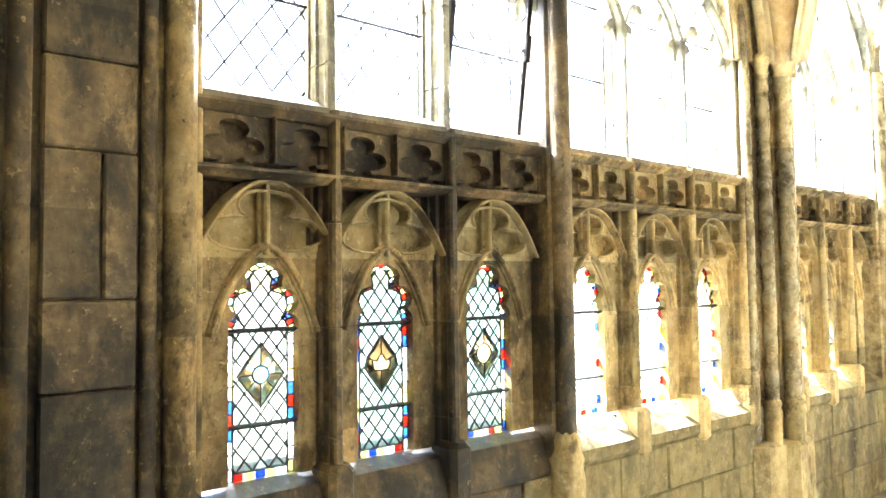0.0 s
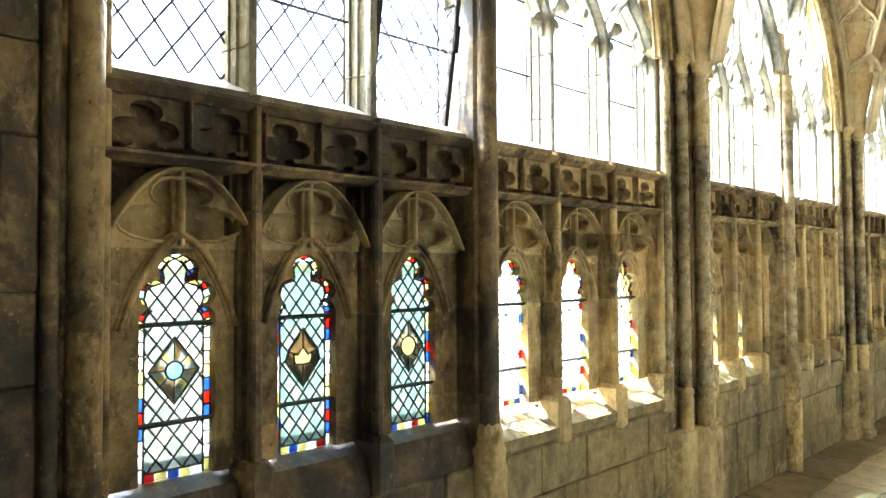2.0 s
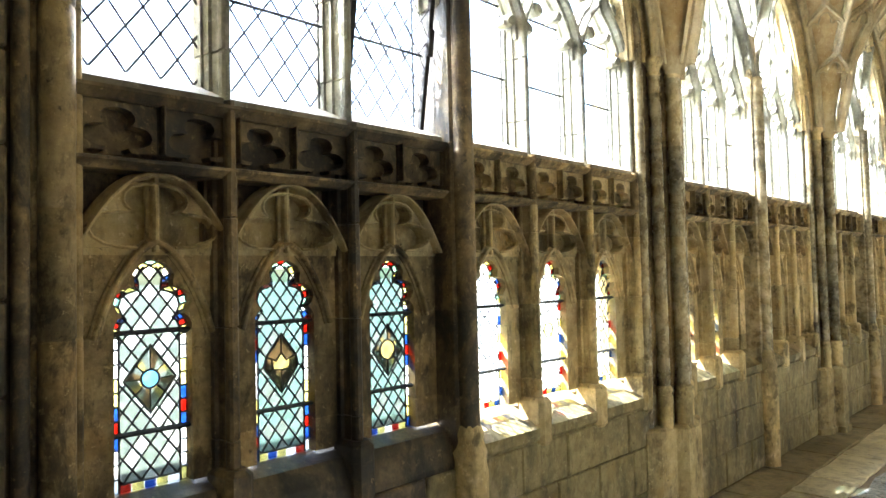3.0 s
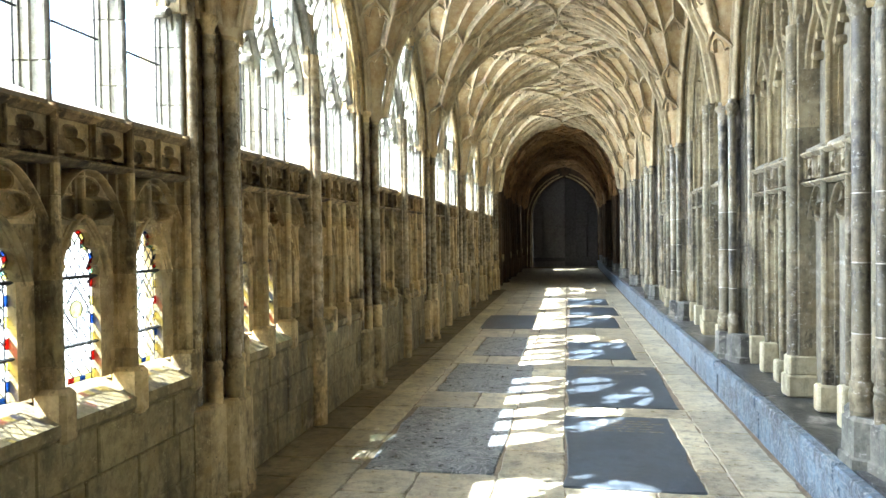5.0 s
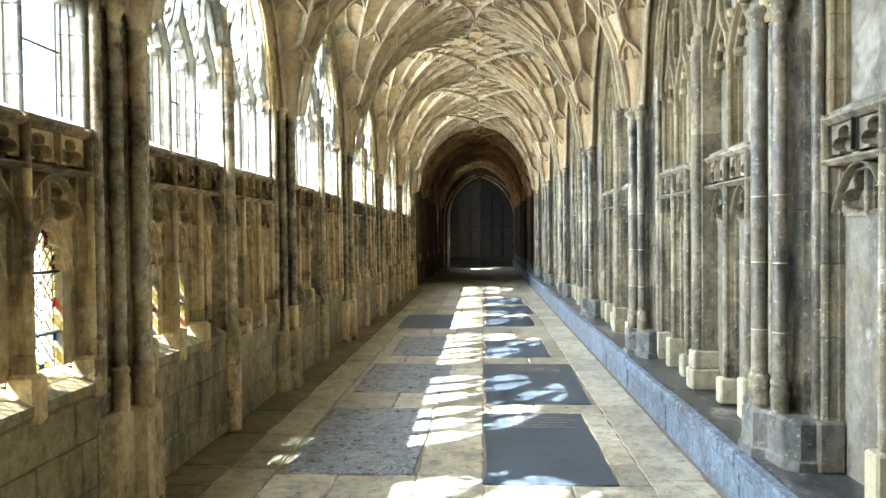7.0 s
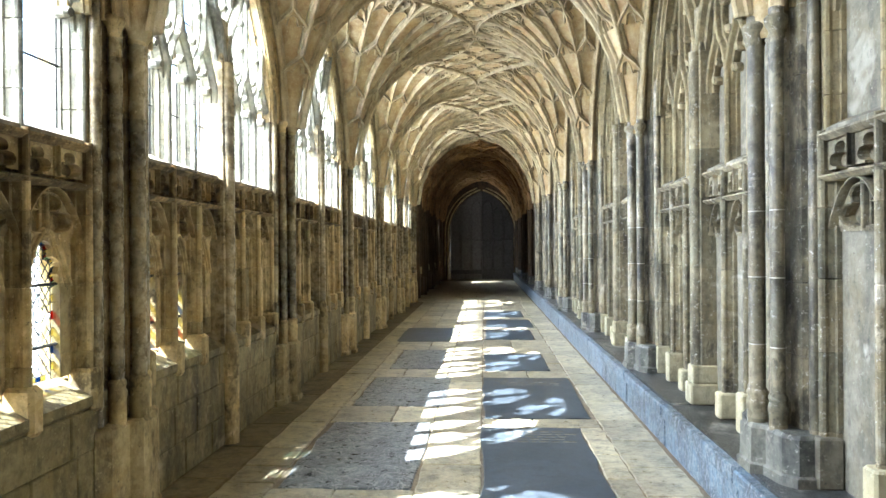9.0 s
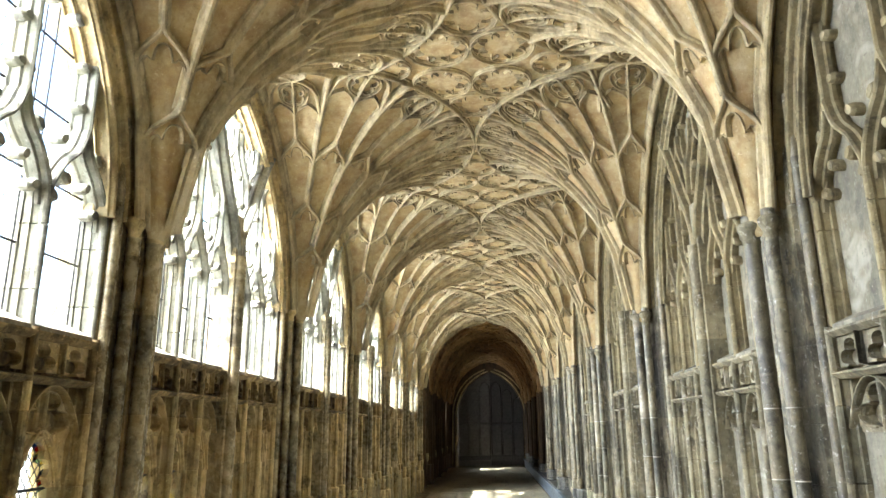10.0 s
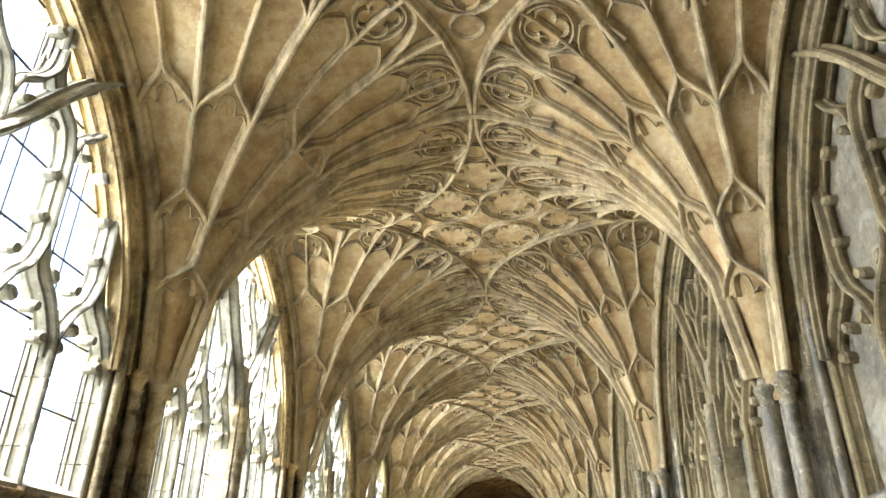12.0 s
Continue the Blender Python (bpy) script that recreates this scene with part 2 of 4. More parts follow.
GRAVEL = plain("pale_gravel", (0.45, 0.44, 0.40), 0.95, 0, 8)
CLEAR = glass("clear_quarry_glass", (0.97, 0.97, 0.96), -0.18)
# Pale, aqua and dim pass less: shade outside the first lights, as tint.
TINTS = {
    "pale": glass("shaded_white_quarry_glass", (0.50, 0.53, 0.50)), "white": glass("white_glass", (0.93, 0.95, 0.93), -0.1), "green": glass("pale_green_glass", (0.55, 0.80, 0.72)),
    "yellow": glass("silver_stain_glass", (0.84, 0.80, 0.42), 0.2), "red": glass("ruby_glass", (0.55, 0.07, 0.04), 0.2),
    "blue": glass("cobalt_glass", (0.10, 0.22, 0.52), 0.2), "gold": glass("gold_stain_glass", (0.60, 0.52, 0.28), 0.3),
    "aqua": glass("shaded_aqua_quarry_glass", (0.27, 0.35, 0.325)), "dim": glass("deep_shaded_quarry_glass", (0.30, 0.335, 0.31)),
    "brown": glass("painted_brown_glass", (0.26, 0.21, 0.13), 0.3), "sky": glass("light_blue_glass", (0.30, 0.55, 0.75), 0.2),
}


# ---------------------------------------------------------------- mesh tools
class Build:
    """Gathers vertices and faces for one mesh."""

    def __init__(self):
        self.v, self.f, self.smooth = [], [], []

    def add(self, verts, faces, smooth=False):
        n = len(self.v)
        self.v += [tuple(p) for p in verts]
        self.f += [tuple(i + n for i in q) for q in faces]
        self.smooth += [smooth] * len(faces)

    def box(self, x0, x1, y0, y1, z0, z1, c=0.0):
        """A block, its upright and level edges chamfered by c."""
        if c <= 0:
            vs = [(x, y, z) for z in (z0, z1) for y in (y0, y1) for x in (x0, x1)]
            self.add(vs, [(0, 2, 3, 1), (4, 5, 7, 6), (0, 1, 5, 4), (2, 6, 7, 3), (0, 4, 6, 2), (1, 3, 7, 5)])
            return
        ring = lambda i, z: [(x0 + c + i, y0 + i, z), (x1 - c - i, y0 + i, z), (x1 - i, y0 + c + i, z), (x1 - i, y1 - c - i, z),
                             (x1 - c - i, y1 - i, z), (x0 + c + i, y1 - i, z), (x0 + i, y1 - c - i, z), (x0 + i, y0 + c + i, z)]
        self.loft([ring(c * 0.7, z0), ring(0, z0 + c), ring(0, z1 - c), ring(c * 0.7, z1)])

    def loft(self, rings, closed=True, caps=True, smooth=False):
        n = len(rings[0])
        vs = [p for r in rings for p in r]
        fs = []
        for a in range(len(rings) - 1):
            for i in range(n if closed else n - 1):
                j = (i + 1) % n
                fs.append((a * n + i, a * n + j, (a + 1) * n + j, (a + 1) * n + i))
        self.add(vs, fs, smooth)
        if caps and closed:
            self.add(rings[0], [tuple(reversed(range(n)))])
            self.add(rings[-1], [tuple(range(n))])

    def jointed(self, ring, z0, z1, joints):
        """An upright of one section, with narrow recessed joints at the given heights. ring(z, inset) gives its outline."""
        zs = [(z0, 0.0)]
        for z in joints:
            if z0 + 0.05 < z < z1 - 0.05:
                zs += [(z - 0.004, 0.0), (z - 0.002, 0.006), (z + 0.002, 0.006), (z + 0.004, 0.0)]
        zs.append((z1, 0.0))
        self.loft([ring(z, g) for z, g in zs])

    def turned(self, cx, cy, profile, sides=12):
        """A turned piece: profile of (radius, height)."""
        self.loft([[(cx + r * math.cos(2 * math.pi * i / sides), cy + r * math.sin(2 * math.pi * i / sides), z) for i in range(sides)]
                   for r, z in profile], smooth=True)

    def sweep(self, path, out, width, depth, profile=None, caps=True):
        """A moulding along path. out: for each point, the way in which it stands proud."""
        prof = profile or [(-0.5, 0.0), (-0.5, 0.3), (-0.3, 0.42), (-0.24, 0.85), (-0.1, 1.0), (0.1, 1.0), (0.24, 0.85), (0.3, 0.42), (0.5, 0.3), (0.5, 0.0)]
        p = np.array(path, float)
        o = np.array(out, float)
        if o.ndim == 1:
            o = np.tile(o, (len(p), 1))
        t = np.gradient(p, axis=0)
        t /= np.linalg.norm(t, axis=1)[:, None] + 1e-9
        side = np.cross(t, o)
        side /= np.linalg.norm(side, axis=1)[:, None] + 1e-9
        rings = [[p[i] + side[i] * a * width + o[i] * b * depth for a, b in prof] for i in range(len(p))]
        self.loft(rings, closed=False, caps=False)
        if caps:
            for r in (rings[0], rings[-1]):
                self.add(r, [tuple(range(len(prof)))])

    def mesh(self, name, mat):
        me = bpy.data.meshes.new(name)
        me.from_pydata([tuple(float(c) for c in p) for p in self.v], [], self.f)
        me.polygons.foreach_set("use_smooth", self.smooth)
        me.materials.append(mat)
        me.update()
        return me


CACHE = {}


def cached(key, make):
    if key not in CACHE:
        CACHE[key] = make()
    return CACHE[key]


def part(name, me, parent, at=(0, 0, 0), label=""):
    ob = new(name, me)
    ob.parent = parent
    ob.location = at
    if label:
        ob["label"] = label
    return ob


def root(name, at, turn=0.0, label="", category="", group="", kind=""):
    ob = new(name)
    ob.empty_display_size = 0.1
    ob.location = at
    ob.rotation_euler[2] = radians(turn)
    return tagged(ob, label, category, group, kind)


# ---------------------------------------------------------------- outlines: half shapes from the foot up, in half widths and in heights
TREFOIL_HEAD = [(1, 0), (1, .12), (.93, .2), (.8, .26), (.92, .32), (1.0, .42), (.95, .53), (.8, .60), (.5, .645), (.5, .72), (.54, .81), (.42, .91), (.2, .975), (0, 1.0)]
TREFOIL = [(.28, 0), (.52, .01), (.73, .06), (.88, .155), (.94, .28), (.89, .41), (.76, .51), (.58, .55), (.42, .556), (.36, .575), (.43, .63), (.47, .72), (.45, .83), (.35, .93), (.18, .985), (0, 1.0)]
OGEE_HEAD = [(1, 0), (.99, .15), (.92, .32), (.72, .42), (.78, .5), (.62, .66), (.36, .8), (.14, .92), (0, 1.0)]


def pierced(b, half, z0, z1, outline, depth, x=0.0, hood=0.0):
    """A slab with a shaped hole, its face at x, and the hole's reveal going back by depth."""
    pts = [(o[0], o[1]) for o in outline]
    for s in (-1, 1):
        rim = [(x, s * a, z) for a, z in pts]
        edge = [(x, s * half, z) for a, z in pts]
        n = len(pts)
        b.add(rim + edge, [(i, i + 1, n + i + 1, n + i) for i in range(n - 1)])
        back = [(x - depth, s * a * 0.97, z) for a, z in pts]
        b.add(rim + back, [(i, i + 1, n + i + 1, n + i) for i in range(n - 1)])
    top = pts[-1][1]
    if top < z1 - 1e-6:
        b.add([(x, -half, top), (x, half, top), (x, half, z1), (x, -half, z1)], [(0, 1, 2, 3)])
    if pts[0][1] > z0 + 1e-6:
        zb = pts[0][1]
        b.add([(x, -half, z0), (x, half, z0), (x, half, zb), (x, -half, zb)], [(0, 1, 2, 3)])
        a = pts[0][0]
        b.add([(x, -a, zb), (x, a, zb), (x - depth, a, zb), (x - depth, -a, zb)], [(0, 1, 2, 3)])


def shaped(outline, half, z0, height):
    return [(a * half, z0 + h * height) for a, h in outline]


SILL, SPR_LOW, APEX_LOW = 0.90, 1.375, 1.605
LIGHT, BADGE_Z = 0.24, 1.235      # half width of a lower light, by its bay; height of the badges
Z_TREF0, Z_TREF1, Z_STR0, Z_BAND0, Z_BAND1, Z_UP = 1.63, 1.86, 1.875, 1.925, 2.075, 2.125


def lower_panel(p, mat):
    """The stone frame of a lower light, with its cusped head and pointed hood."""
    def make():
        b = Build()
        half, hw = p / 2, p * LIGHT
        body = [(hw, SILL)] + shaped(TREFOIL_HEAD, hw, SPR_LOW, APEX_LOW - SPR_LOW)
        pierced(b, half, SILL, Z_TREF0, body, 0.042, -0.10)
        hood = []
        for i in range(15):
            a = -1 + 2 * i / 14
            hood.append((-0.10, a * p * 0.36, 1.37 + 0.29 * (1 - abs(a) ** 1.7) ** 0.85))
        b.sweep(hood, (1, 0, 0), 0.035, 0.03)
        b.box(-0.2, -0.102, -half, half, Z_TREF0 - 0.02, Z_TREF0 - 0.004)
        return b.mesh("tracery_panel", mat)
    return cached(("low", p, mat.name), make)


def trefoil_panel(p, mat):
    """A blind trefoil under a pointed arch: cusped bars, hollow spandrels behind them."""
    def make():
        b = Build()
        half = p / 2
        out = shaped(TREFOIL, half * 0.84, Z_TREF0 + 0.012, Z_TREF1 - Z_TREF0 - 0.03)
        n = len(out)
        rise = Z_TREF1 - Z_TREF0 + 0.005
        for s in (-1, 1):
            rim = [(-0.082, s * a, z) for a, z in out]
            side = [(-0.082, s * max(a, half * 0.95 * max(0.0, 1 - (z - Z_TREF0 - 0.005) / rise) ** (1 / 2.1)), z) for a, z in out]
            back = [(-0.152, s * a * 0.97, z) for a, z in out]
            n = len(out)
            b.add(rim + side, [(i, i + 1, n + i + 1, n + i) for i in range(n - 1)])
            b.add(rim + back, [(i, i + 1, n + i + 1, n + i) for i in range(n - 1)])
            b.sweep([(-0.084, y, z) for x, y, z in rim], (1, 0, 0), 0.012, 0.012)
        b.add([(-0.15, -a, z) for a, z in out] + [(-0.15, a, z) for a, z in out], [(i, i + 1, n + i + 1, n + i) for i in range(n - 1)])
        arch = []
        for i in range(21):
            a = -1 + 2 * i / 20
            arch.append((-0.125, a * half * 0.95, Z_TREF0 + 0.005 + (Z_TREF1 - Z_TREF0 + 0.005) * (1 - abs(a) ** 2.1)))
        b.sweep(arch, (1, 0, 0), 0.028, 0.085)
        b.sweep([(-0.125, 0, Z_TREF0), (-0.125, 0, Z_STR0)], (1, 0, 0), 0.042, 0.05)
        b.add([(-0.09, -half, Z_TREF0 - 0.01), (-0.09, half, Z_TREF0 - 0.01), (-0.09, half, Z_TREF0 + 0.012), (-0.09, -half, Z_TREF0 + 0.012)], [(0, 1, 2, 3)])
        return b.mesh("tracery_panel", mat)
    return cached(("tref", p, mat.name), make)


def band_panel(p, mat):
    def make():
        b = Build()
        half = p / 4
        pierced(b, half, Z_BAND0, Z_BAND1, [(half * .3, Z_BAND0)] + shaped(TREFOIL, half * 0.86, Z_BAND0 + 0.012, Z_BAND1 - Z_BAND0 - 0.03), 0.055, -0.045)
        b.sweep([(-0.045, half, Z_BAND0), (-0.045, half, Z_BAND1)], (1, 0, 0), 0.02, 0.035)
        b.sweep([(-0.045, -half, Z_BAND0), (-0.045, -half, Z_BAND1)], (1, 0, 0), 0.02, 0.035)
        return b.mesh("trefoil_band_panel", mat)
    return cached(("band", p, mat.name), make)


def ledge_mesh(p, mat):
    b = Build()
    h = p / 2
    ring = lambda y: [(-0.2, y, Z_UP - 0.02), (-0.035, y, Z_UP - 0.02), (-0.035, y, Z_UP + 0.012), (-0.165, y, Z_UP + 0.075), (-0.2, y, Z_UP + 0.075)]
    b.loft([ring(-h), ring(h)])
    return b.mesh("window_ledge", mat)


def mullion_mesh(z0, z1, mat, width=0.06, front=0.0, back=0.2):
    def make():
        b = Build()
        w = width / 2
        half = [(-back, 1.5), (-0.115 + front, 1.5), (-0.115 + front, 1.15), (-0.075 + front, 1.15), (-0.07 + front, 0.75), (front - 0.04, 0.55), (front - 0.022, 0.8), (front - 0.008, 0.62), (front, 0.3)]
        ring = lambda z, g: [(x - g, a * w - (g if a > 0.5 else 0), z) for x, a in half] + [(x - g, -a * w + (g if a > 0.5 else 0), z) for x, a in reversed(half)]
        b.jointed(ring, z0, z1, JOINTS)
        return b.mesh("mullion", mat)
    return cached(("mul", z0, z1, mat.name, width, front, back), make)


def h_vault(r, fan):
    u = min(1.0, max(0.0, (r - R_IN) / (fan - R_IN)))
    return SPRING + (CROWN - SPRING) * (1 - (1 - u) ** 1.7) ** 0.52


def wall_curve(half, inset, fan, n=22):
    """Half of the arch that the vault draws on the wall, from a springing to the middle of the bay: (distance from the middle, height)."""
    pts = []
    for i in range(n + 1):
        r = R_IN + (half - R_IN) * (i / n) ** 1.6
        z = h_vault(r, fan)
        y = half - r
        k = inset
        pts.append((max(0.0, (y - k) if i < n else 0.0), z - k * 0.75 * (i / n)))
    return pts


def window_arch_mesh(half, inset, mat, fan):
    """The wall between the window's arch and the vault, with its roll mouldings."""
    def make():
        b = Build()
        inner, outer = wall_curve(half, inset, fan), wall_curve(half, 0.0, fan)
        for s in (-1, 1):
            for x0, lo, hi in ((-0.02, 0.0, 1.0),):
                ri = [(x0, s * y, z) for y, z in inner]
                ro = [(x0 + 0.0, s * (y + 0.03), z + 0.1) for y, z in outer]
                n = len(ri)
                b.add(ri + ro, [(i, i + 1, n + i + 1, n + i) for i in range(n - 1)])
                bk = [(x0 - 0.2, s * y * 0.985, z) for y, z in inner]
                b.add(ri + bk, [(i, i + 1, n + i + 1, n + i) for i in range(n - 1)])
            for dx in (-0.075, -0.135):
                b.sweep([(x0 + dx, s * (y - 0.002), z - 0.002) for y, z in inner], (0, -s, -0.3), 0.035, 0.02)
            for f, w, d in ((0.0, 0.05, 0.045), (0.42, 0.055, 0.06), (0.8, 0.05, 0.09)):
                path = [(-0.02, s * (a[0] + (c[0] - a[0]) * f), a[1] + (c[1] - a[1]) * f) for a, c in zip(inner, outer)]
                b.sweep(path, (1, 0, 0), w, d)
        return b.mesh("window_arch", mat)
    return cached(("arch", half, inset, mat.name, fan), make)


def bar_path(pts, n=14):
    """A smooth curve through a few points (Catmull-Rom), in the plane of the window."""
    q = [np.array(p, float) for p in pts]
    q = [2 * q[0] - q[1]] + q + [2 * q[-1] - q[-2]]
    res = []
    for i in range(1, len(q) - 2):
        for k in range(n):
            t = k / n
            res.append(0.5 * ((2 * q[i]) + (-q[i - 1] + q[i + 1]) * t + (2 * q[i - 1] - 5 * q[i] + 4 * q[i + 1] - q[i + 2]) * t ** 2
                              + (-q[i - 1] + 3 * q[i] - 3 * q[i + 1] + q[i + 2]) * t ** 3))
    res.append(q[-2])
    return res


def tracery_unit(p, mat):
    """The crossing of a light's ogee head with the foot of the light above it, with cusps."""
    def make():
        b = Build()
        h = p / 2
        for s in (-1, 1):
            low = bar_path([(-0.1, s * h, 2.72), (-0.1, s * h * 0.93, 2.84), (-0.1, s * h * 0.60, 2.98), (-0.1, s * h * 0.22, 3.08), (-0.1, 0, 3.22)], 6)
            up = bar_path([(-0.1, 0, 3.70), (-0.1, s * h * 0.20, 3.84), (-0.1, s * h * 0.62, 3.93), (-0.1, s * h * 0.92, 4.04), (-0.1, s * h, 4.18)], 6)
            for c in (low, up):
                b.sweep(c, (1, 0, 0), 0.05, 0.07)
                b.sweep([(x - 0.07, y, z) for x, y, z in c], (1, 0, 0), 0.045, 0.09)
            # cusps: worn leaf-shaped knobs that stand into the lights
            for y0, z0, r0, lean in ((.72, 2.80, .031, 0.5), (.34, 2.92, .027, 0.9), (.13, 3.34, .028, 0.0), (.13, 3.58, .028, 0.0), (.60, 3.80, .027, 0.6), (.86, 4.28, .027, 0.0), (.62, 3.11, .030, 2.4)):
                c = [(s * (h * y0 + r0 * math.cos(q * math.pi / 6) * 1.5 * math.cos(lean) - r0 * math.sin(q * math.pi / 6) * math.sin(lean)),
                      z0 + r0 * math.cos(q * math.pi / 6) * 1.5 * math.sin(lean) + r0 * math.sin(q * math.pi / 6) * math.cos(lean)) for q in range(12)]
                m = (sum(p[0] for p in c) / 12, sum(p[1] for p in c) / 12)
                pull = lambda k: [(m[0] + (p[0] - m[0]) * k, m[1] + (p[1] - m[1]) * k) for p in c]
                b.loft([[(x, y, z) for y, z in pull(k)] for x, k in ((-0.15, 0.8), (-0.13, 1.0), (-0.085, 1.0), (-0.065, 0.72))])
        b.sweep([(-0.1, 0, 3.18), (-0.1, 0, 3.74)], (1, 0, 0), 0.05, 0.07)
        b.sweep([(-0.17, 0, 3.18), (-0.17, 0, 3.74)], (1, 0, 0), 0.045, 0.09)
        return b.mesh("tracery_head", mat)
    return cached(("unit", p, mat.name), make)


def branch_mesh(half, mat):
    """The middle mullion's two branches, which sweep out to the window's arch."""
    def make():
        b = Build()
        for s in (-1, 1):
            c = bar_path([(-0.06, 0, 3.0), (-0.06, s * 0.1, 3.28), (-0.06, s * half * 0.2, 3.60), (-0.06, s * half * 0.42, 4.14), (-0.06, s * half * 0.70, 4.56)], 8)
            b.sweep(c, (1, 0, 0), 0.085, 0.10)
            b.sweep([(x - 0.1, y, z) for x, y, z in c], (1, 0, 0), 0.07, 0.12)
        return b.mesh("mullion_branch", mat)
    return cached(("branch", half, mat.name), make)


def lattice_mesh(width, z0, z1, dx, dz, thick=0.006):
    """Diamond leading within a rectangle, in the plane of the glass."""
    def make():
        b = Build()
        h = width / 2
        n = int((z1 - z0) / dz + width / dx) + 3
        for s in (-1, 1):
            for k in range(-n, n + 1):
                # line z = z0 + k*dz + s*(y)*dz/dx
                pts = []
                for y in (-h, h):
                    pts.append((y, z0 + k * dz + s * y * dz / dx))
                (ya, za), (yb, zb) = pts
                lo, hi = 0.0, 1.0
                dzz = zb - za
                for lim, sign in ((z0, 1), (z1, -1)):
                    fa, fb = sign * (za - lim), sign * (zb - lim)
                    if fa < 0 and fb < 0:
                        lo = 2
                    elif fa < 0:
                        lo = max(lo, fa / (fa - fb))
                    elif fb < 0:
                        hi = min(hi, fa / (fa - fb))
                if lo >= hi - 0.01:
                    continue
                A = (0, ya + (yb - ya) * lo, za + dzz * lo)
                B = (0, ya + (yb - ya) * hi, za + dzz * hi)
                b.sweep([A, B], (1, 0, 0), thick * 2, thick)
        return b.mesh("lead", LEAD)
    return cached(("lat", width, z0, z1, dx, dz, thick), make)


def box_mesh(name, mat, x0, x1, y0, y1, z0, z1, c=0.0):
    def make():
        b = Build()
        b.box(x0, x1, y0, y1, z0, z1, c)
        return b.mesh(name, mat)
    return cached((name, mat.name, x0, x1, y0, y1, z0, z1, c), make)


def quad_mesh(name, mat, pts):
    b = Build()
    n = len(pts)
    front = [(0.002, y, z) for y, z in pts]
    back = [(-0.002, y, z) for y, z in pts]
    b.add(front + back, [tuple(range(n)), tuple(range(2 * n - 1, n - 1, -1))] + [(i, (i + 1) % n, n + (i + 1) % n, n + i) for i in range(n)])
    return b.mesh(name, mat)


def clip(poly, a, b_, c):
    """Keep the side a*y + b*z <= c of a convex polygon."""
    out = []
    for i, p in enumerate(poly):
        q = poly[(i + 1) % len(poly)]
        fp, fq = a * p[0] + b_ * p[1] - c, a * q[0] + b_ * q[1] - c
        if fp <= 0:
            out.append(p)
        if (fp < 0 < fq) or (fq < 0 < fp):
            t = fp / (fp - fq)
            out.append((p[0] + (q[0] - p[0]) * t, p[1] + (q[1] - p[1]) * t))
    return out


def stained_light(parent, y, p, number, tint):
    """Old glass: diamond quarries within a border of coloured pieces, lead between them, iron bars across."""
    rnd = random.Random(number)
    hw = p * LIGHT
    win = part("stained_glass_light", cached(("sgframe", p, number > 2), lambda: frame_lead(p, 0.0066 if number < 3 else 0.0045)), parent, (0, y, 0),
               "leaded stained glass with a coloured border")
    x = -0.138
    bw = 0.026 * p / 0.5
    # border up both sides
    n = 11
    cols = ["white", "blue", "yellow", "white", "red", "yellow", "white", "blue"] if number < 3 else ["white", "yellow", "white", "blue", "white", "yellow", "white", "red"]
    step = (SPR_LOW - SILL) / n
    for s in (-1, 1):
        for i in range(n):
            c = cols[(i * 3 + number + 5 * (s > 0)) % len(cols)]
            me = cached(("bp", p, c), lambda: quad_mesh("pane", TINTS[c], [(-bw / 2, 0.002), (bw / 2, 0.002), (bw / 2, step - 0.002), (-bw / 2, step - 0.002)]))
            part("pane", me, win, (x, s * (hw - bw / 2), SILL + i * step))
    m = 5
    stepb = (2 * hw - 2 * bw) / m
    for i in range(m):
        c = ["red", "yellow", "blue", "yellow", "white"][(i + number) % 5]
        me = cached(("bb", p, c), lambda: quad_mesh("pane", TINTS[c], [(0.002, 0), (stepb - 0.002, 0), (stepb - 0.002, bw), (0.002, bw)]))
        part("pane", me, win, (x, -hw + bw + i * stepb, SILL))
    # border round the cusped head
    head = shaped(TREFOIL_HEAD, hw, SPR_LOW, APEX_LOW - SPR_LOW)
    for s in (-1, 1):
        for i in range(len(head) - 1):
            (a0, z0), (a1, z1) = head[i], head[i + 1]
            k0, k1 = max(0, a0 - bw), max(0, a1 - bw)
            c = ["yellow", "red", "blue", "white", "yellow", "green", "red"][(i + number) % 7]
            me = quad_mesh("pane", TINTS[c], [(s * a0, z0), (s * a1, z1), (s * k1, z1 - bw * 0.4), (s * k0, z0 - bw * 0.4)])
            part("pane", me, win, (x + 0.004, 0, 0))
    # diamond quarries
    iw = hw - bw
    dx, dz = iw / 1.7, (iw / 1.7) * 1.28
    rows = int((APEX_LOW - SILL) / dz) + 2
    emblem_z = BADGE_Z
    for r in range(rows * 2):
        for q in range(-3, 4):
            cy = q * dx + (dx / 2 if r % 2 else 0)
            cz = SILL + bw + r * dz / 2
            poly = [(cy, cz - dz / 2), (cy + dx / 2, cz), (cy, cz + dz / 2), (cy - dx / 2, cz)]
            lim = iw if cz < SPR_LOW + 0.02 else max(0.0, np.interp(cz, [h[1] for h in head], [h[0] for h in head]) - bw * 0.6)
            for a, b_, c in ((1, 0, lim), (-1, 0, lim), (0, -1, -(SILL + bw)), (0, 1, APEX_LOW - 0.03)):
                poly = clip(poly, a, b_, c) if len(poly) > 2 else []
            if len(poly) < 3:
                continue
            if abs(cy) / (iw * 0.86) + abs(cz - emblem_z) / (iw * 1.12) < 0.70:
                continue
            colour = rnd.choice(["dim", tint, tint] if tint == "aqua" else ["pale", tint] if number == 0 else ["white", tint])
            part("pane", quad_mesh("pane", TINTS[colour], poly), win, (x, 0, 0))
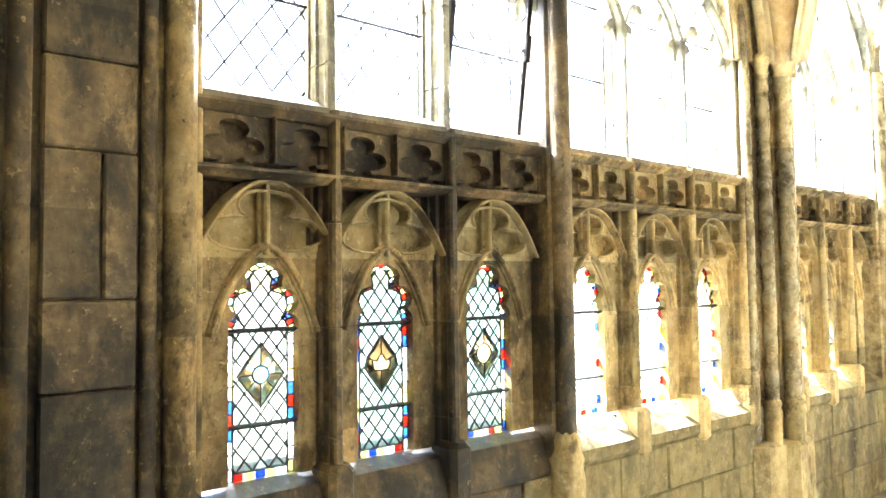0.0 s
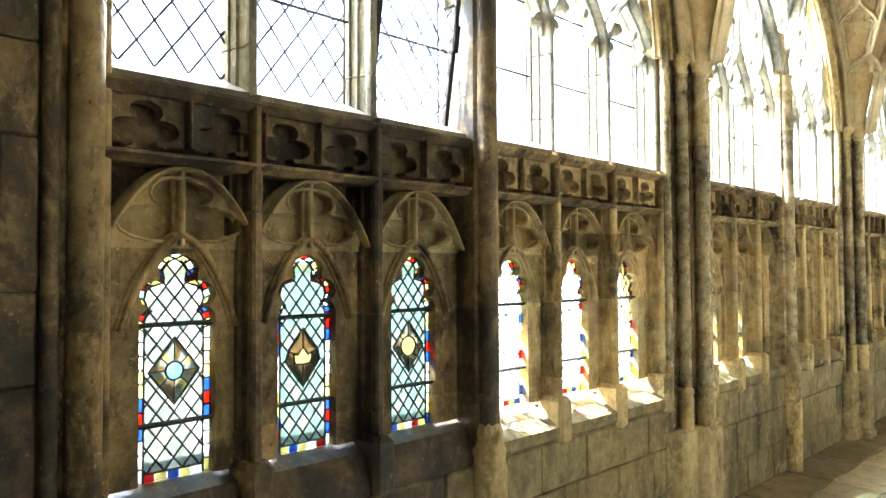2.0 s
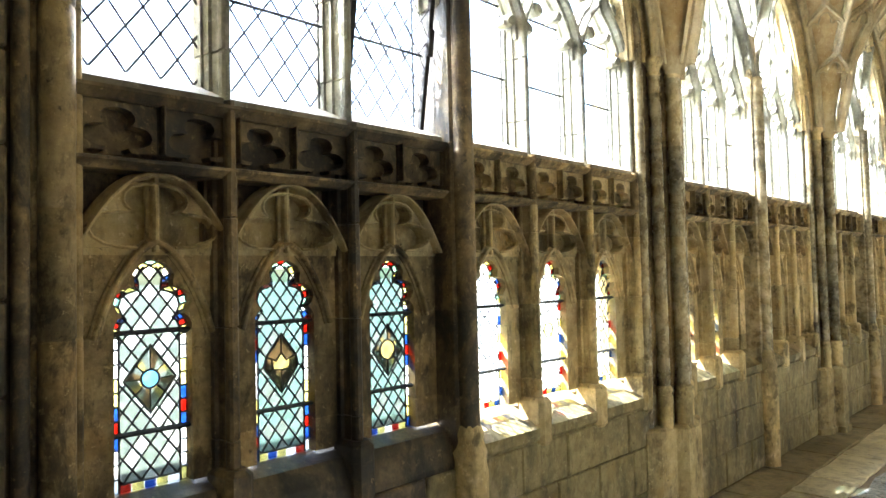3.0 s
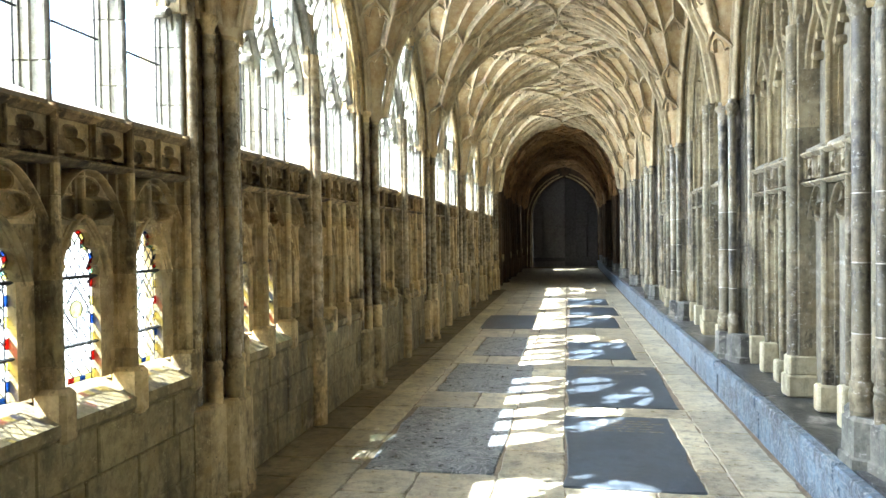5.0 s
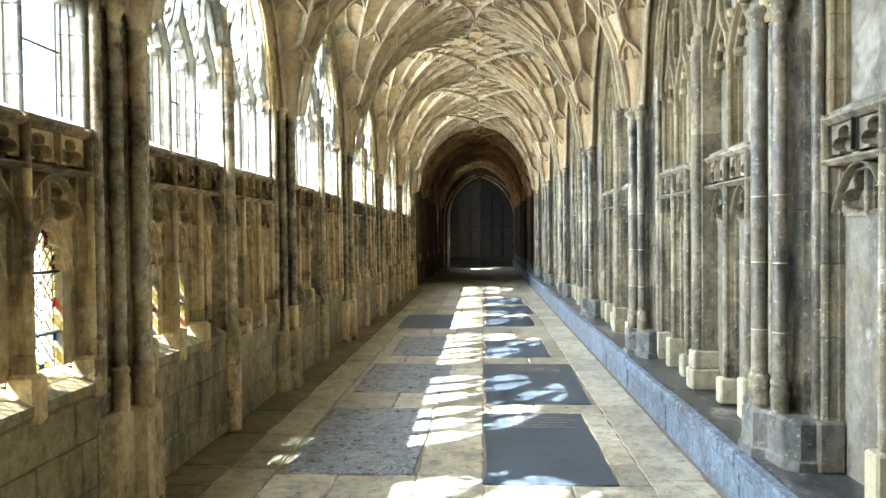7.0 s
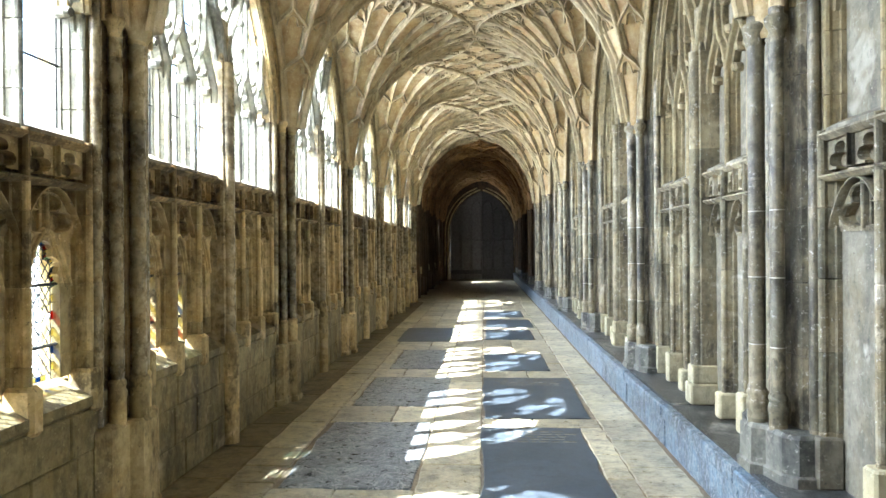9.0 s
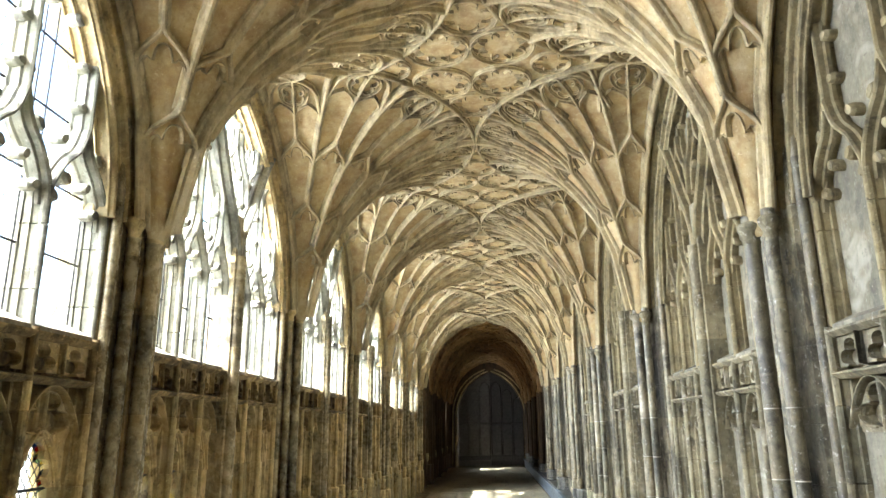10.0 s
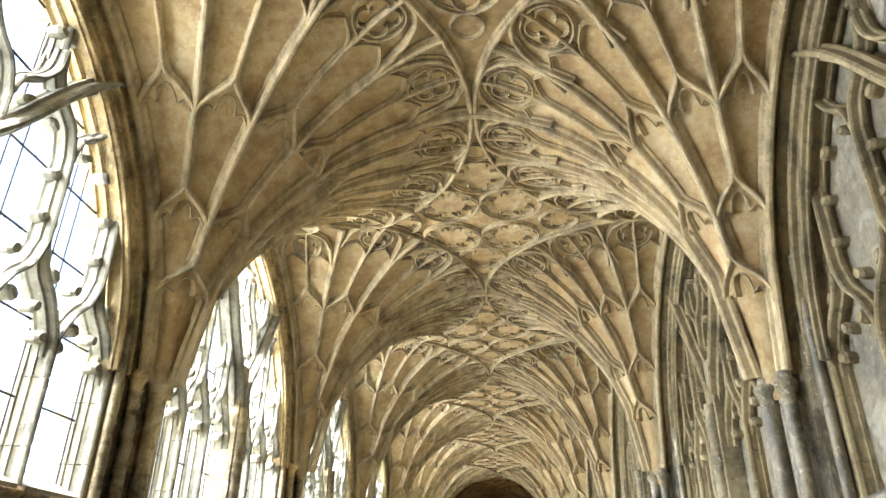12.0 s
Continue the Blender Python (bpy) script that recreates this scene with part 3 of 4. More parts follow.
    # the painted badge in a lozenge: pieces round a crown or a rose
    ew, eh = iw * 0.86, iw * 1.12
    m = 16
    turn = [2 * math.pi * q / m for q in range(m)]
    if number == 1:
        shape = [(.62, .25), (.52, .22), (.34, .12), (.2, .3), (0, .55), (-.2, .3), (-.34, .12), (-.52, .22), (-.62, .25), (-.58, -.1), (-.5, -.35), (-.25, -.38), (0, -.4), (.25, -.38), (.5, -.35), (.58, -.1)]
        inner = [(a * iw * .66, c * iw * .68) for a, c in shape]
    else:
        rr = iw * (0.30 if number == 0 else 0.42)
        inner = [(rr * math.cos(a), rr * math.sin(a)) for a in turn]
    outer = []
    for a, c in inner:
        k = 1.0 / (abs(a) / ew + abs(c) / eh)
        outer.append((a * k, c * k))
    up = lambda p: (p[0], p[1] + emblem_z)
    for q in range(m):
        n = (q + 1) % m
        tone = "brown" if number == 1 else ("dim", "gold", "dim", "brown")[q % 4] if number < 3 else "white"
        part("badge_ground", quad_mesh("badge_ground", TINTS[tone], [up(outer[q]), up(outer[n]), up(inner[n]), up(inner[q])]), win, (x + 0.001, 0, 0))
    heart = {0: "sky", 1: "gold", 2: "gold", 3: "white", 4: "yellow"}.get(number, "white")
    part("badge", quad_mesh("badge", TINTS[heart], [up(p) for p in inner]), win, (x + 0.001, 0, 0), "golden crown badge" if number == 1 else "painted rose badge")
    lines = Build()
    for ring_pts in (outer, inner):
        lines.sweep([(x + 0.004, *up(p)) for p in ring_pts + ring_pts[:1]], (1, 0, 0), 0.007, 0.005)
    for q in range(0, m, 2):
        lines.sweep([(x + 0.004, *up(outer[q])), (x + 0.004, *up(inner[q]))], (1, 0, 0), 0.004, 0.004)
    part("badge_lead", lines.mesh("badge_lead", LEAD), win)
    return win


def frame_lead(p, t):
    """All the lead of a light: lattice, border lines and two iron bars."""
    b = Build()
    hw = p * LIGHT
    bw = 0.026 * p / 0.5
    iw = hw - bw
    x = -0.136
    dx, dz = iw / 1.7, (iw / 1.7) * 1.28
    top = APEX_LOW
    for s in (-1, 1):
        b.sweep([(x, s * iw, SILL), (x, s * iw, SPR_LOW)], (1, 0, 0), t, t)
        b.sweep([(x, s * hw, SILL), (x, s * hw, SPR_LOW)], (1, 0, 0), t, t)
        for i in range(12):
            z = SILL + i * (SPR_LOW - SILL) / 11
            b.sweep([(x, s * iw, z), (x, s * hw, z)], (1, 0, 0), t, t)
        for k in range(-6, 40):
            za, zb = SILL + bw + k * dz - 0.5 * dz - iw * dz / dx * s, SILL + bw + k * dz - 0.5 * dz + iw * dz / dx * s
            ya, yb = -iw, iw
            lo, hi = 0.0, 1.0
            for lim, sg in ((SILL + bw, 1), (top - 0.02, -1)):
                fa, fb = sg * (za - lim), sg * (zb - lim)
                if fa < 0 and fb < 0:
                    lo = 2
                elif fa < 0:
                    lo = max(lo, fa / (fa - fb))
                elif fb < 0:
                    hi = min(hi, fa / (fa - fb))
            if lo >= hi - 0.01:
                continue
            at = lambda f: (ya + (yb - ya) * f, za + (zb - za) * f)
            out = lambda f: abs(at(f)[0]) / (iw * 0.86) + abs(at(f)[1] - BADGE_Z) / (iw * 1.12) >= 0.97
            cuts = [lo + (hi - lo) * q / 40 for q in range(41)]
            run = []
            for f in cuts + [None]:
                if f is not None and out(f):
                    run.append(f)
                    continue
                if len(run) > 1:
                    b.sweep([(x, *at(run[0])), (x, *at(run[-1]))], (1, 0, 0), t, t)
                run = []
    b.sweep([(x, -iw, SILL + bw), (x, iw, SILL + bw)], (1, 0, 0), t, t)
    head = shaped(TREFOIL_HEAD, hw, SPR_LOW, APEX_LOW - SPR_LOW)
    for s in (-1, 1):
        b.sweep([(x, s * max(0, a - bw), z - bw * 0.4) for a, z in head], (1, 0, 0), t, t)
        for a, z in head[:-1]:
            b.sweep([(x + 0.003, s * a, z), (x + 0.003, s * max(0, a - bw), z - bw * .4)], (1, 0, 0), t, t)
    for z in (1.075, 1.383):
        b.sweep([(x + 0.012, -hw - 0.02, z), (x + 0.012, hw + 0.02, z)], (1, 0, 0), 0.016, 0.014)
    return b.mesh("lead", LEAD)


# ---------------------------------------------------------------- a bay of wall
def wall_bay(i, y0, y1, side):
    """One bay between two piers: dado, sill, lower lights, trefoil panels, band of small trefoils, upper lights and their tracery."""
    mid, half = (y0 + y1) / 2, (y1 - y0) / 2
    p = round((half - 0.30 - 0.055) / 3, 3)
    left = side == 'L'
    has_glass = left and i in GLAZED
    face = FACE_L if left else FACE_R
    name = "window_%d" % (i + 1) if has_glass else ("wall_panelling_%d" % (i + 1))
    label = "tall traceried stone window with leaded glass above panelled dado" if has_glass else "blind traceried limestone wall panelling with tall lights"
    r = root(name, (face, mid, 0), 0 if left else 180, label, "window" if has_glass else "wall", "", "structure")
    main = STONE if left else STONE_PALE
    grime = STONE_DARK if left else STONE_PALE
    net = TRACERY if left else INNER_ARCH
    # Past the windows the walls take the darker copy that carries the gloom.
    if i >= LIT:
        main = grime = net = UNLIT_STONE
    foot = 0.0 if left else 0.34
    w = half - 0.20
    # dado and sloping sill
    if left:
        for h0, h1 in ((-w, 0.0), (0.0, w)):
            b = Build()
            sec = [(-0.35, 0), (0.0, 0), (0.0, 0.72), (0.02, 0.74), (0.02, 0.79), (-0.19, SILL), (-0.35, SILL)]
            if i == 1 and h0 < 0:       # here the wall runs up to the foot of the glass
                sec = [(-0.35, 0), (0.0, 0), (0.0, 0.74), (-0.015, 0.80), (-0.045, 0.87), (-0.12, SILL), (-0.35, SILL)]
            b.loft([[(x, h0, z) for x, z in sec], [(x, h1, z) for x, z in sec]])
            # The sunless sill of the near half is darkened by its colour.
            m = CRUST_AND_SHADE if i == 1 and h0 < 0 else DADO if i < LIT else main
            dado = part("dado", b.mesh("dado", m), r, label="coursed limestone dado with a sloping sill")
        if i < 6:
            rd = random.Random(40 + i)
            for z0, z1 in ((0.0, 0.24), (0.24, 0.50), (0.50, 0.72)):
                y = -w
                while y < w - 0.02:
                    e = min(w, y + rd.uniform(0.35, 0.75))
                    if w - e < 0.15:
                        e = w
                    pb = Build()
                    pb.box(-0.02, 0.012 + rd.uniform(-0.003, 0.004), y + 0.003, e - 0.003, z0 + 0.003, z1 - 0.003, 0.008)
                    part("ashlar_stone", pb.mesh("ashlar_stone", CRUST_AND_SHADE if i == 1 and e <= 0.2 else DADO), dado)
                    y = e
    if has_glass:
        # Unseen slab, added outside to block the window lamps from the sills.
        part("outer_transom", box_mesh("outer_transom", STONE, -0.46, -0.202, -w, w, 1.68, 2.10, 0.02), r, label="thick stone transom on the garth side")
    # lights
    centres = [s * (0.055 + p * (k + 0.5)) for s in (-1, 1) for k in range(3)]
    centres.sort()
    if left and i == 1:
        centres[0] += 0.035      # the first light stands off the corner
    glazed_low = {1: range(6), 2: (0, 1)}.get(i, ()) if left else ()
    stained = lambda y: i == 1 and left and y < 0          # the first window's darker half: black crust, and shade kept in the colour
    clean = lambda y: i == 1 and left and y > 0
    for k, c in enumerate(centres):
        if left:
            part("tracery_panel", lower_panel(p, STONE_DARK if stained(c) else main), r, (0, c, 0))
            if k not in glazed_low:
                part("blind_panel", box_mesh("blind_panel", STONE_PALE, -0.19, -0.16, -p / 2, p / 2, SILL, Z_TREF0), r, (0, c, 0))
            else:
                number = k if i == 1 else k + 6
                stained_light(r, c, p, number, ["dim", "aqua", "aqua", "white", "white", "white"][k % 6])
        else:
            part("blind_panel", box_mesh("blind_panel", PLASTER if i < LIT else UNLIT_STONE, -0.15, -0.10, -p / 2, p / 2, foot, Z_TREF0), r, (0, c, 0))
        part("trefoil_panel", trefoil_panel(p, STONE_DARK if left and 1 < i < LIT and k % 2 else main), r, (0, c, 0))
        # Spandrel backs: the shade of the hollows is put into their colour.
        part("panel_back", box_mesh("panel_back", CRUST_AND_SHADE if left and i < LIT else grime, -0.2, -0.16, -p / 2, p / 2, Z_TREF0 - 0.003, Z_UP + 0.02), r, (0, c, 0))
        part("panel_back", box_mesh("panel_back", CRUST_AND_SHADE if stained(c) else grime, -0.13, -0.10, -p / 2, p / 2, Z_BAND0 - 0.02, Z_BAND1 + 0.01), r, (0, c, 0))
        part("window_ledge", cached(("ledge", p, left), lambda: ledge_mesh(p, PLASTER)), r, (0, c, 0))
        for s in (-1, 1):
            part("band_panel", band_panel(p, main if clean(c) else CRUST_AND_SHADE if stained(c) else grime), r, (0, c + s * p / 4, 0))
        part("tracery_head", tracery_unit(p, net), r, (0, c, 0))
        gw = p - 0.06
        # The added window in bay 10 is glazed only in its first half.
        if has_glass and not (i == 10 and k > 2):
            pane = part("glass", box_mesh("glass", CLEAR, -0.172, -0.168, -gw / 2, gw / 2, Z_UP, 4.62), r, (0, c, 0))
            pane.visible_shadow = False
            b = Build()
            for q in range(7):
                z = Z_UP + 0.03 + q * 0.37
                b.sweep([(-0.16, -p / 2, z), (-0.16, p / 2, z)], (1, 0, 0), 0.012, 0.012)
            for s in (-1, 1):
                b.sweep([(-0.165, s * gw * 0.46, Z_UP), (-0.165, s * gw * 0.46, 4.5)], (1, 0, 0), 0.008, 0.008)
            part("saddle_bars", cached(("bars", p), lambda: b.mesh("saddle_bars", IRON)), r, (0, c, 0))
            if i == 1:
                part("lead", lattice_mesh(gw, Z_UP, 4.5, gw / 4.0, gw / 4.0 * 1.35, 0.0045 if k < 3 else 0.0015), r, (-0.17, c, 0))
        else:
            part("blind_light", box_mesh("blind_light", PLASTER if i < LIT else UNLIT_STONE, -0.17, -0.13, -p / 2, p / 2, Z_UP, 4.75), r, (0, c, 0))
    # mullions
    edges = [s * (0.055 + p * k) for s in (-1, 1) for k in range(1, 4)]
    for e in edges:
        part("mullion", mullion_mesh(SILL - 0.02 if left else foot, Z_STR0, CRUST_AND_SHADE if stained(e) else main, 0.06), r, (0, e, 0))
        part("mullion", mullion_mesh(Z_STR0, Z_UP, CRUST_AND_SHADE if stained(e) else grime, 0.045), r, (0, e, 0))
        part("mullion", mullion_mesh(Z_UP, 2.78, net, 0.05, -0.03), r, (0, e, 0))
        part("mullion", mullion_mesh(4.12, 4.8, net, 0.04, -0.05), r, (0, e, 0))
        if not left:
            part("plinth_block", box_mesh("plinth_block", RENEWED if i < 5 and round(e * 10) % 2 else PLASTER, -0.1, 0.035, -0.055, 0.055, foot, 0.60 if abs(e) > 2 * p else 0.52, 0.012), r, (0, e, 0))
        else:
            part("weathered_block", box_mesh("weathered_block", CRUST_AND_SHADE if stained(e) else STONE, -0.12, 0.035, -0.05, 0.05, 0.70, 0.93, 0.02), r, (0, e, 0))
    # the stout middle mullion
    stout = CRUST_AND_SHADE if left and i == 1 else SHAFT if left and i < LIT else grime
    b = Build()
    f0 = 0.0 if left else foot
    b.turned(0.03, 0, [(0.05, f0), (0.05, 3.05)], 12)
    b.box(-0.2, 0.02, -0.06, 0.06, f0, 3.4, 0.01)
    part("middle_mullion", cached(("midm", left, stout.name), lambda: b.mesh("middle_mullion", stout)), r, label="stout round middle mullion")
    bb = Build()
    if not left:
        bb.box(-0.12, 0.10, -0.085, 0.085, foot, 0.50, 0.012)
        bb.box(-0.12, 0.085, -0.07, 0.07, 0.50, 0.64, 0.012)
    else:
        bb.turned(0.03, 0, [(0.075, 0.0), (0.08, 0.7), (0.072, 0.74), (0.078, 0.78), (0.06, 0.83), (0.064, 0.86), (0.05, 0.9)], 8)
    part("base", cached(("midb", left, main.name), lambda: bb.mesh("base", main if left else RENEWED)), r)
    part("mullion_branch", branch_mesh(half, net), r)
    # string courses, one each side of the middle
    for s in (-1, 1):
        c = s * (0.055 + 1.5 * p)
        h = 1.5 * p
        tone = CRUST_AND_SHADE if stained(c) else grime
        def string(z, d, t):
            b = Build()
            ring = lambda y: [(-0.14, y, z - t), (d - 0.03, y, z - t), (d, y, z - t * 0.3), (d, y, z), (-0.14, y, z + t * 0.9)]
            b.loft([ring(-h), ring(h)])
            return b.mesh("string_course", tone)
        part("string_course", cached(("str1", p, left, tone.name), lambda: string(Z_STR0 + 0.025, 0.0, 0.03)), r, (0, c, 0))
        part("string_course", cached(("str2", p, left, tone.name), lambda: string(Z_UP - 0.018, 0.005, 0.035)), r, (0, c, 0))
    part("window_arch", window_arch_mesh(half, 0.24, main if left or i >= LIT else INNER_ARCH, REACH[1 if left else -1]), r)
    # the jambs
    for s in (-1, 1):
        part("jamb", box_mesh("jamb", main, -0.3, -0.03, -0.06, 0.06, foot, 4.0, 0.015), r, (0, s * (half - 0.25), 0))
    return r


# ---------------------------------------------------------------- piers
def pier(y, side):
    left = side == 'L'
    face = FACE_L if left else FACE_R - 0.09
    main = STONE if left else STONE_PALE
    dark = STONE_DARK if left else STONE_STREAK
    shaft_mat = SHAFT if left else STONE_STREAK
    deep = 0.0 if left else -0.06       # the inner piers' shafts stand free of their core
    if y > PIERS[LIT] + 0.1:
        main = dark = shaft_mat = UNLIT_STONE
    foot = 0.0 if left else 0.34
    r = root("pier", (face, y, 0), 0 if left else 180, "clustered limestone wall pier with three round shafts", "pier",
             "piers along the walk", "structure")
    k = ("L" if left else "R") + main.name

    def core():
        b = Build()
        half = [(-0.3, 0.27), (-0.03, 0.27), (-0.045, 0.235), (-0.015, 0.22), (-0.03, 0.20), (0.0, 0.19), (0.02, 0.10), (0.0, 0.09), (0.03, 0.05), (0.05, 0.045)]
        ring = lambda z, g: [(x - g, y - g, z) for x, y in half] + [(x - g, g - y, z) for x, y in reversed(half)]
        b.jointed(ring, 0.44, SPRING + 0.62, (0.98, 1.36, 1.66, 2.05, 2.44))
        return b.mesh("core", dark)
    part("core", cached(("core", k), core), r, (deep, 0, 0))
    for yy, xx, rad in ((-0.265, 0.0, 0.03), (-0.215, -0.005, 0.014), (-0.085, 0.04, 0.016), (0.085, 0.04, 0.016), (0.215, -0.005, 0.014), (0.265, 0.0, 0.03)):
        def roll():
            b = Build()
            b.turned(0, 0, [(rad, 0.46), (rad, SPRING + 0.62)], 8)
            return b.mesh("roll_moulding", shaft_mat)
        part("roll_moulding", cached(("roll", k, rad), roll), r, (xx + (deep * 1.5 if abs(yy) > 0.2 else 0), yy, 0))
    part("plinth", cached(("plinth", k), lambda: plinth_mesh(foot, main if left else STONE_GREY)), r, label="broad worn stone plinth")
    for yy, xx, rad in ((-0.145, 0.045, 0.037), (0.0, 0.095, 0.044), (0.145, 0.045, 0.037)):
        def shaft():
            b = Build()
            b.turned(0, 0, [(rad, 0.66), (rad, 1.35), (rad * 0.985, 1.353), (rad, 1.357), (rad, 2.05), (rad * 0.985, 2.053), (rad, 2.057), (rad, SPRING)], 14)
            return b.mesh("shaft", shaft_mat)
        part("shaft", cached(("shaft", k, rad), shaft), r, (xx, yy, 0))

        def cap():
            b = Build()
            b.turned(0, 0, [(rad, SPRING - 0.075), (rad * 1.25, SPRING - 0.06), (rad * 1.05, SPRING - 0.045), (rad * 1.15, SPRING - 0.02), (rad * 1.65, SPRING + 0.01),
                            (rad * 1.7, SPRING + 0.03), (rad * 1.3, SPRING + 0.05)], 8)
            return b.mesh("capital", main)
        part("capital", cached(("cap", k, rad), cap), r, (xx, yy, 0 if left else -0.09))

        if not left and y < 12:
            for z in (1.02, 1.385, 1.74):
                def joint():
                    b = Build()
                    b.turned(0, 0, [(rad * 0.9, -0.004), (rad * 1.02, -0.003), (rad * 1.02, 0.003), (rad * 0.9, 0.004)], 14)
                    return b.mesh("mortar_joint", LIME)
                part("mortar_joint", cached(("joint", rad), joint), r, (xx, yy, z))
        zb, ft = (0.79, 0.58) if left else (0.73, 0.58)

        def base():
            b = Build()
            b.turned(0, 0, [(rad * 1.25, ft), (rad * 1.25, zb - 0.07), (rad * 1.38, zb - 0.05), (rad * 1.38, zb - 0.02), (rad * 1.15, zb), (rad * 1.35, zb + 0.02), (rad * 1.3, zb + 0.035), (rad * 1.0, zb + 0.05)], 10)
            return b.mesh("base", main)
        part("base", cached(("base", k, rad), base), r, (xx, yy, 0))
    return r


def corner_pier(y):
    """The pier at the corner of the walk: a flat face of coursed stones between shafts."""
    r = root("pier", (FACE_L, y, 0), 0, "flat-faced limestone corner pier of coursed stones with slender shafts", "pier", "piers along the walk", "structure")
    b = Build()
    b.box(-0.3, -0.02, -0.40, 0.25, 0.0, SPRING + 0.1, 0.01)
    b.box(-0.3, -0.075, 0.24, 0.36, 0.0, SPRING + 0.1, 0.01)
    # Darker stone than that of the other piers.
    part("core", b.mesh("core", CRUST_AND_SHADE), r)
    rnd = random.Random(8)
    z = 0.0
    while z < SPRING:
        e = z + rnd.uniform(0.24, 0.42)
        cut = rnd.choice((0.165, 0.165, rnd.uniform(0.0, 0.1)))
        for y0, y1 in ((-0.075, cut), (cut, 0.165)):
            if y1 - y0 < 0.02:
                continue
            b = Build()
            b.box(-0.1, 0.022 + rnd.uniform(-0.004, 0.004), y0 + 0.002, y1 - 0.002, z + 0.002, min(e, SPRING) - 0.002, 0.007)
            part("ashlar_stone", b.mesh("ashlar_stone", CRUST_AND_SHADE), r)
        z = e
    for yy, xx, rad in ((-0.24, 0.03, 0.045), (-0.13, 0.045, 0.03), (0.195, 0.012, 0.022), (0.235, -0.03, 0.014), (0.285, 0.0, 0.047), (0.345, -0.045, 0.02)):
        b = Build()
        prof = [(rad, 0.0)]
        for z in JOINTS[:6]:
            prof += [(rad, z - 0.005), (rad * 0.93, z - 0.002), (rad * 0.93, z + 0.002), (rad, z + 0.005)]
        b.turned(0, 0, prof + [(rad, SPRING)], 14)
        part("shaft", b.mesh("shaft", CRUST_AND_SHADE if yy < 0.2 else STONE_DARK), r, (xx, yy, 0))
    return r


def plinth_mesh(foot, mat):
    b = Build()
    ring = lambda z, g=0.0: [(-0.3, -0.33 - g, z), (-0.3, 0.33 + g, z), (0.02 + g, 0.33 + g, z), (0.08 + g, 0.27, z), (0.10 + g, 0.12, z), (0.16 + g, 0.08 + g, z), (0.16 + g, -0.08 - g, z),
                             (0.10 + g, -0.12, z), (0.08 + g, -0.27, z), (0.02 + g, -0.33 - g, z)]
    top = 0.58
    b.loft([ring(foot, 0.015), ring(foot + 0.05, 0.015), ring(foot + 0.06), ring(top), ring(top + 0.02, -0.02)])
    return b.mesh("plinth", mat)


for i, a, b_ in bays():
    for side in "LR":
        wall_bay(i, a, b_, side)
for y in PIERS:
    for side in "LR":
        if side == "L" and y == NEAR0:
            corner_pier(y)
        else:
            pier(y, side)

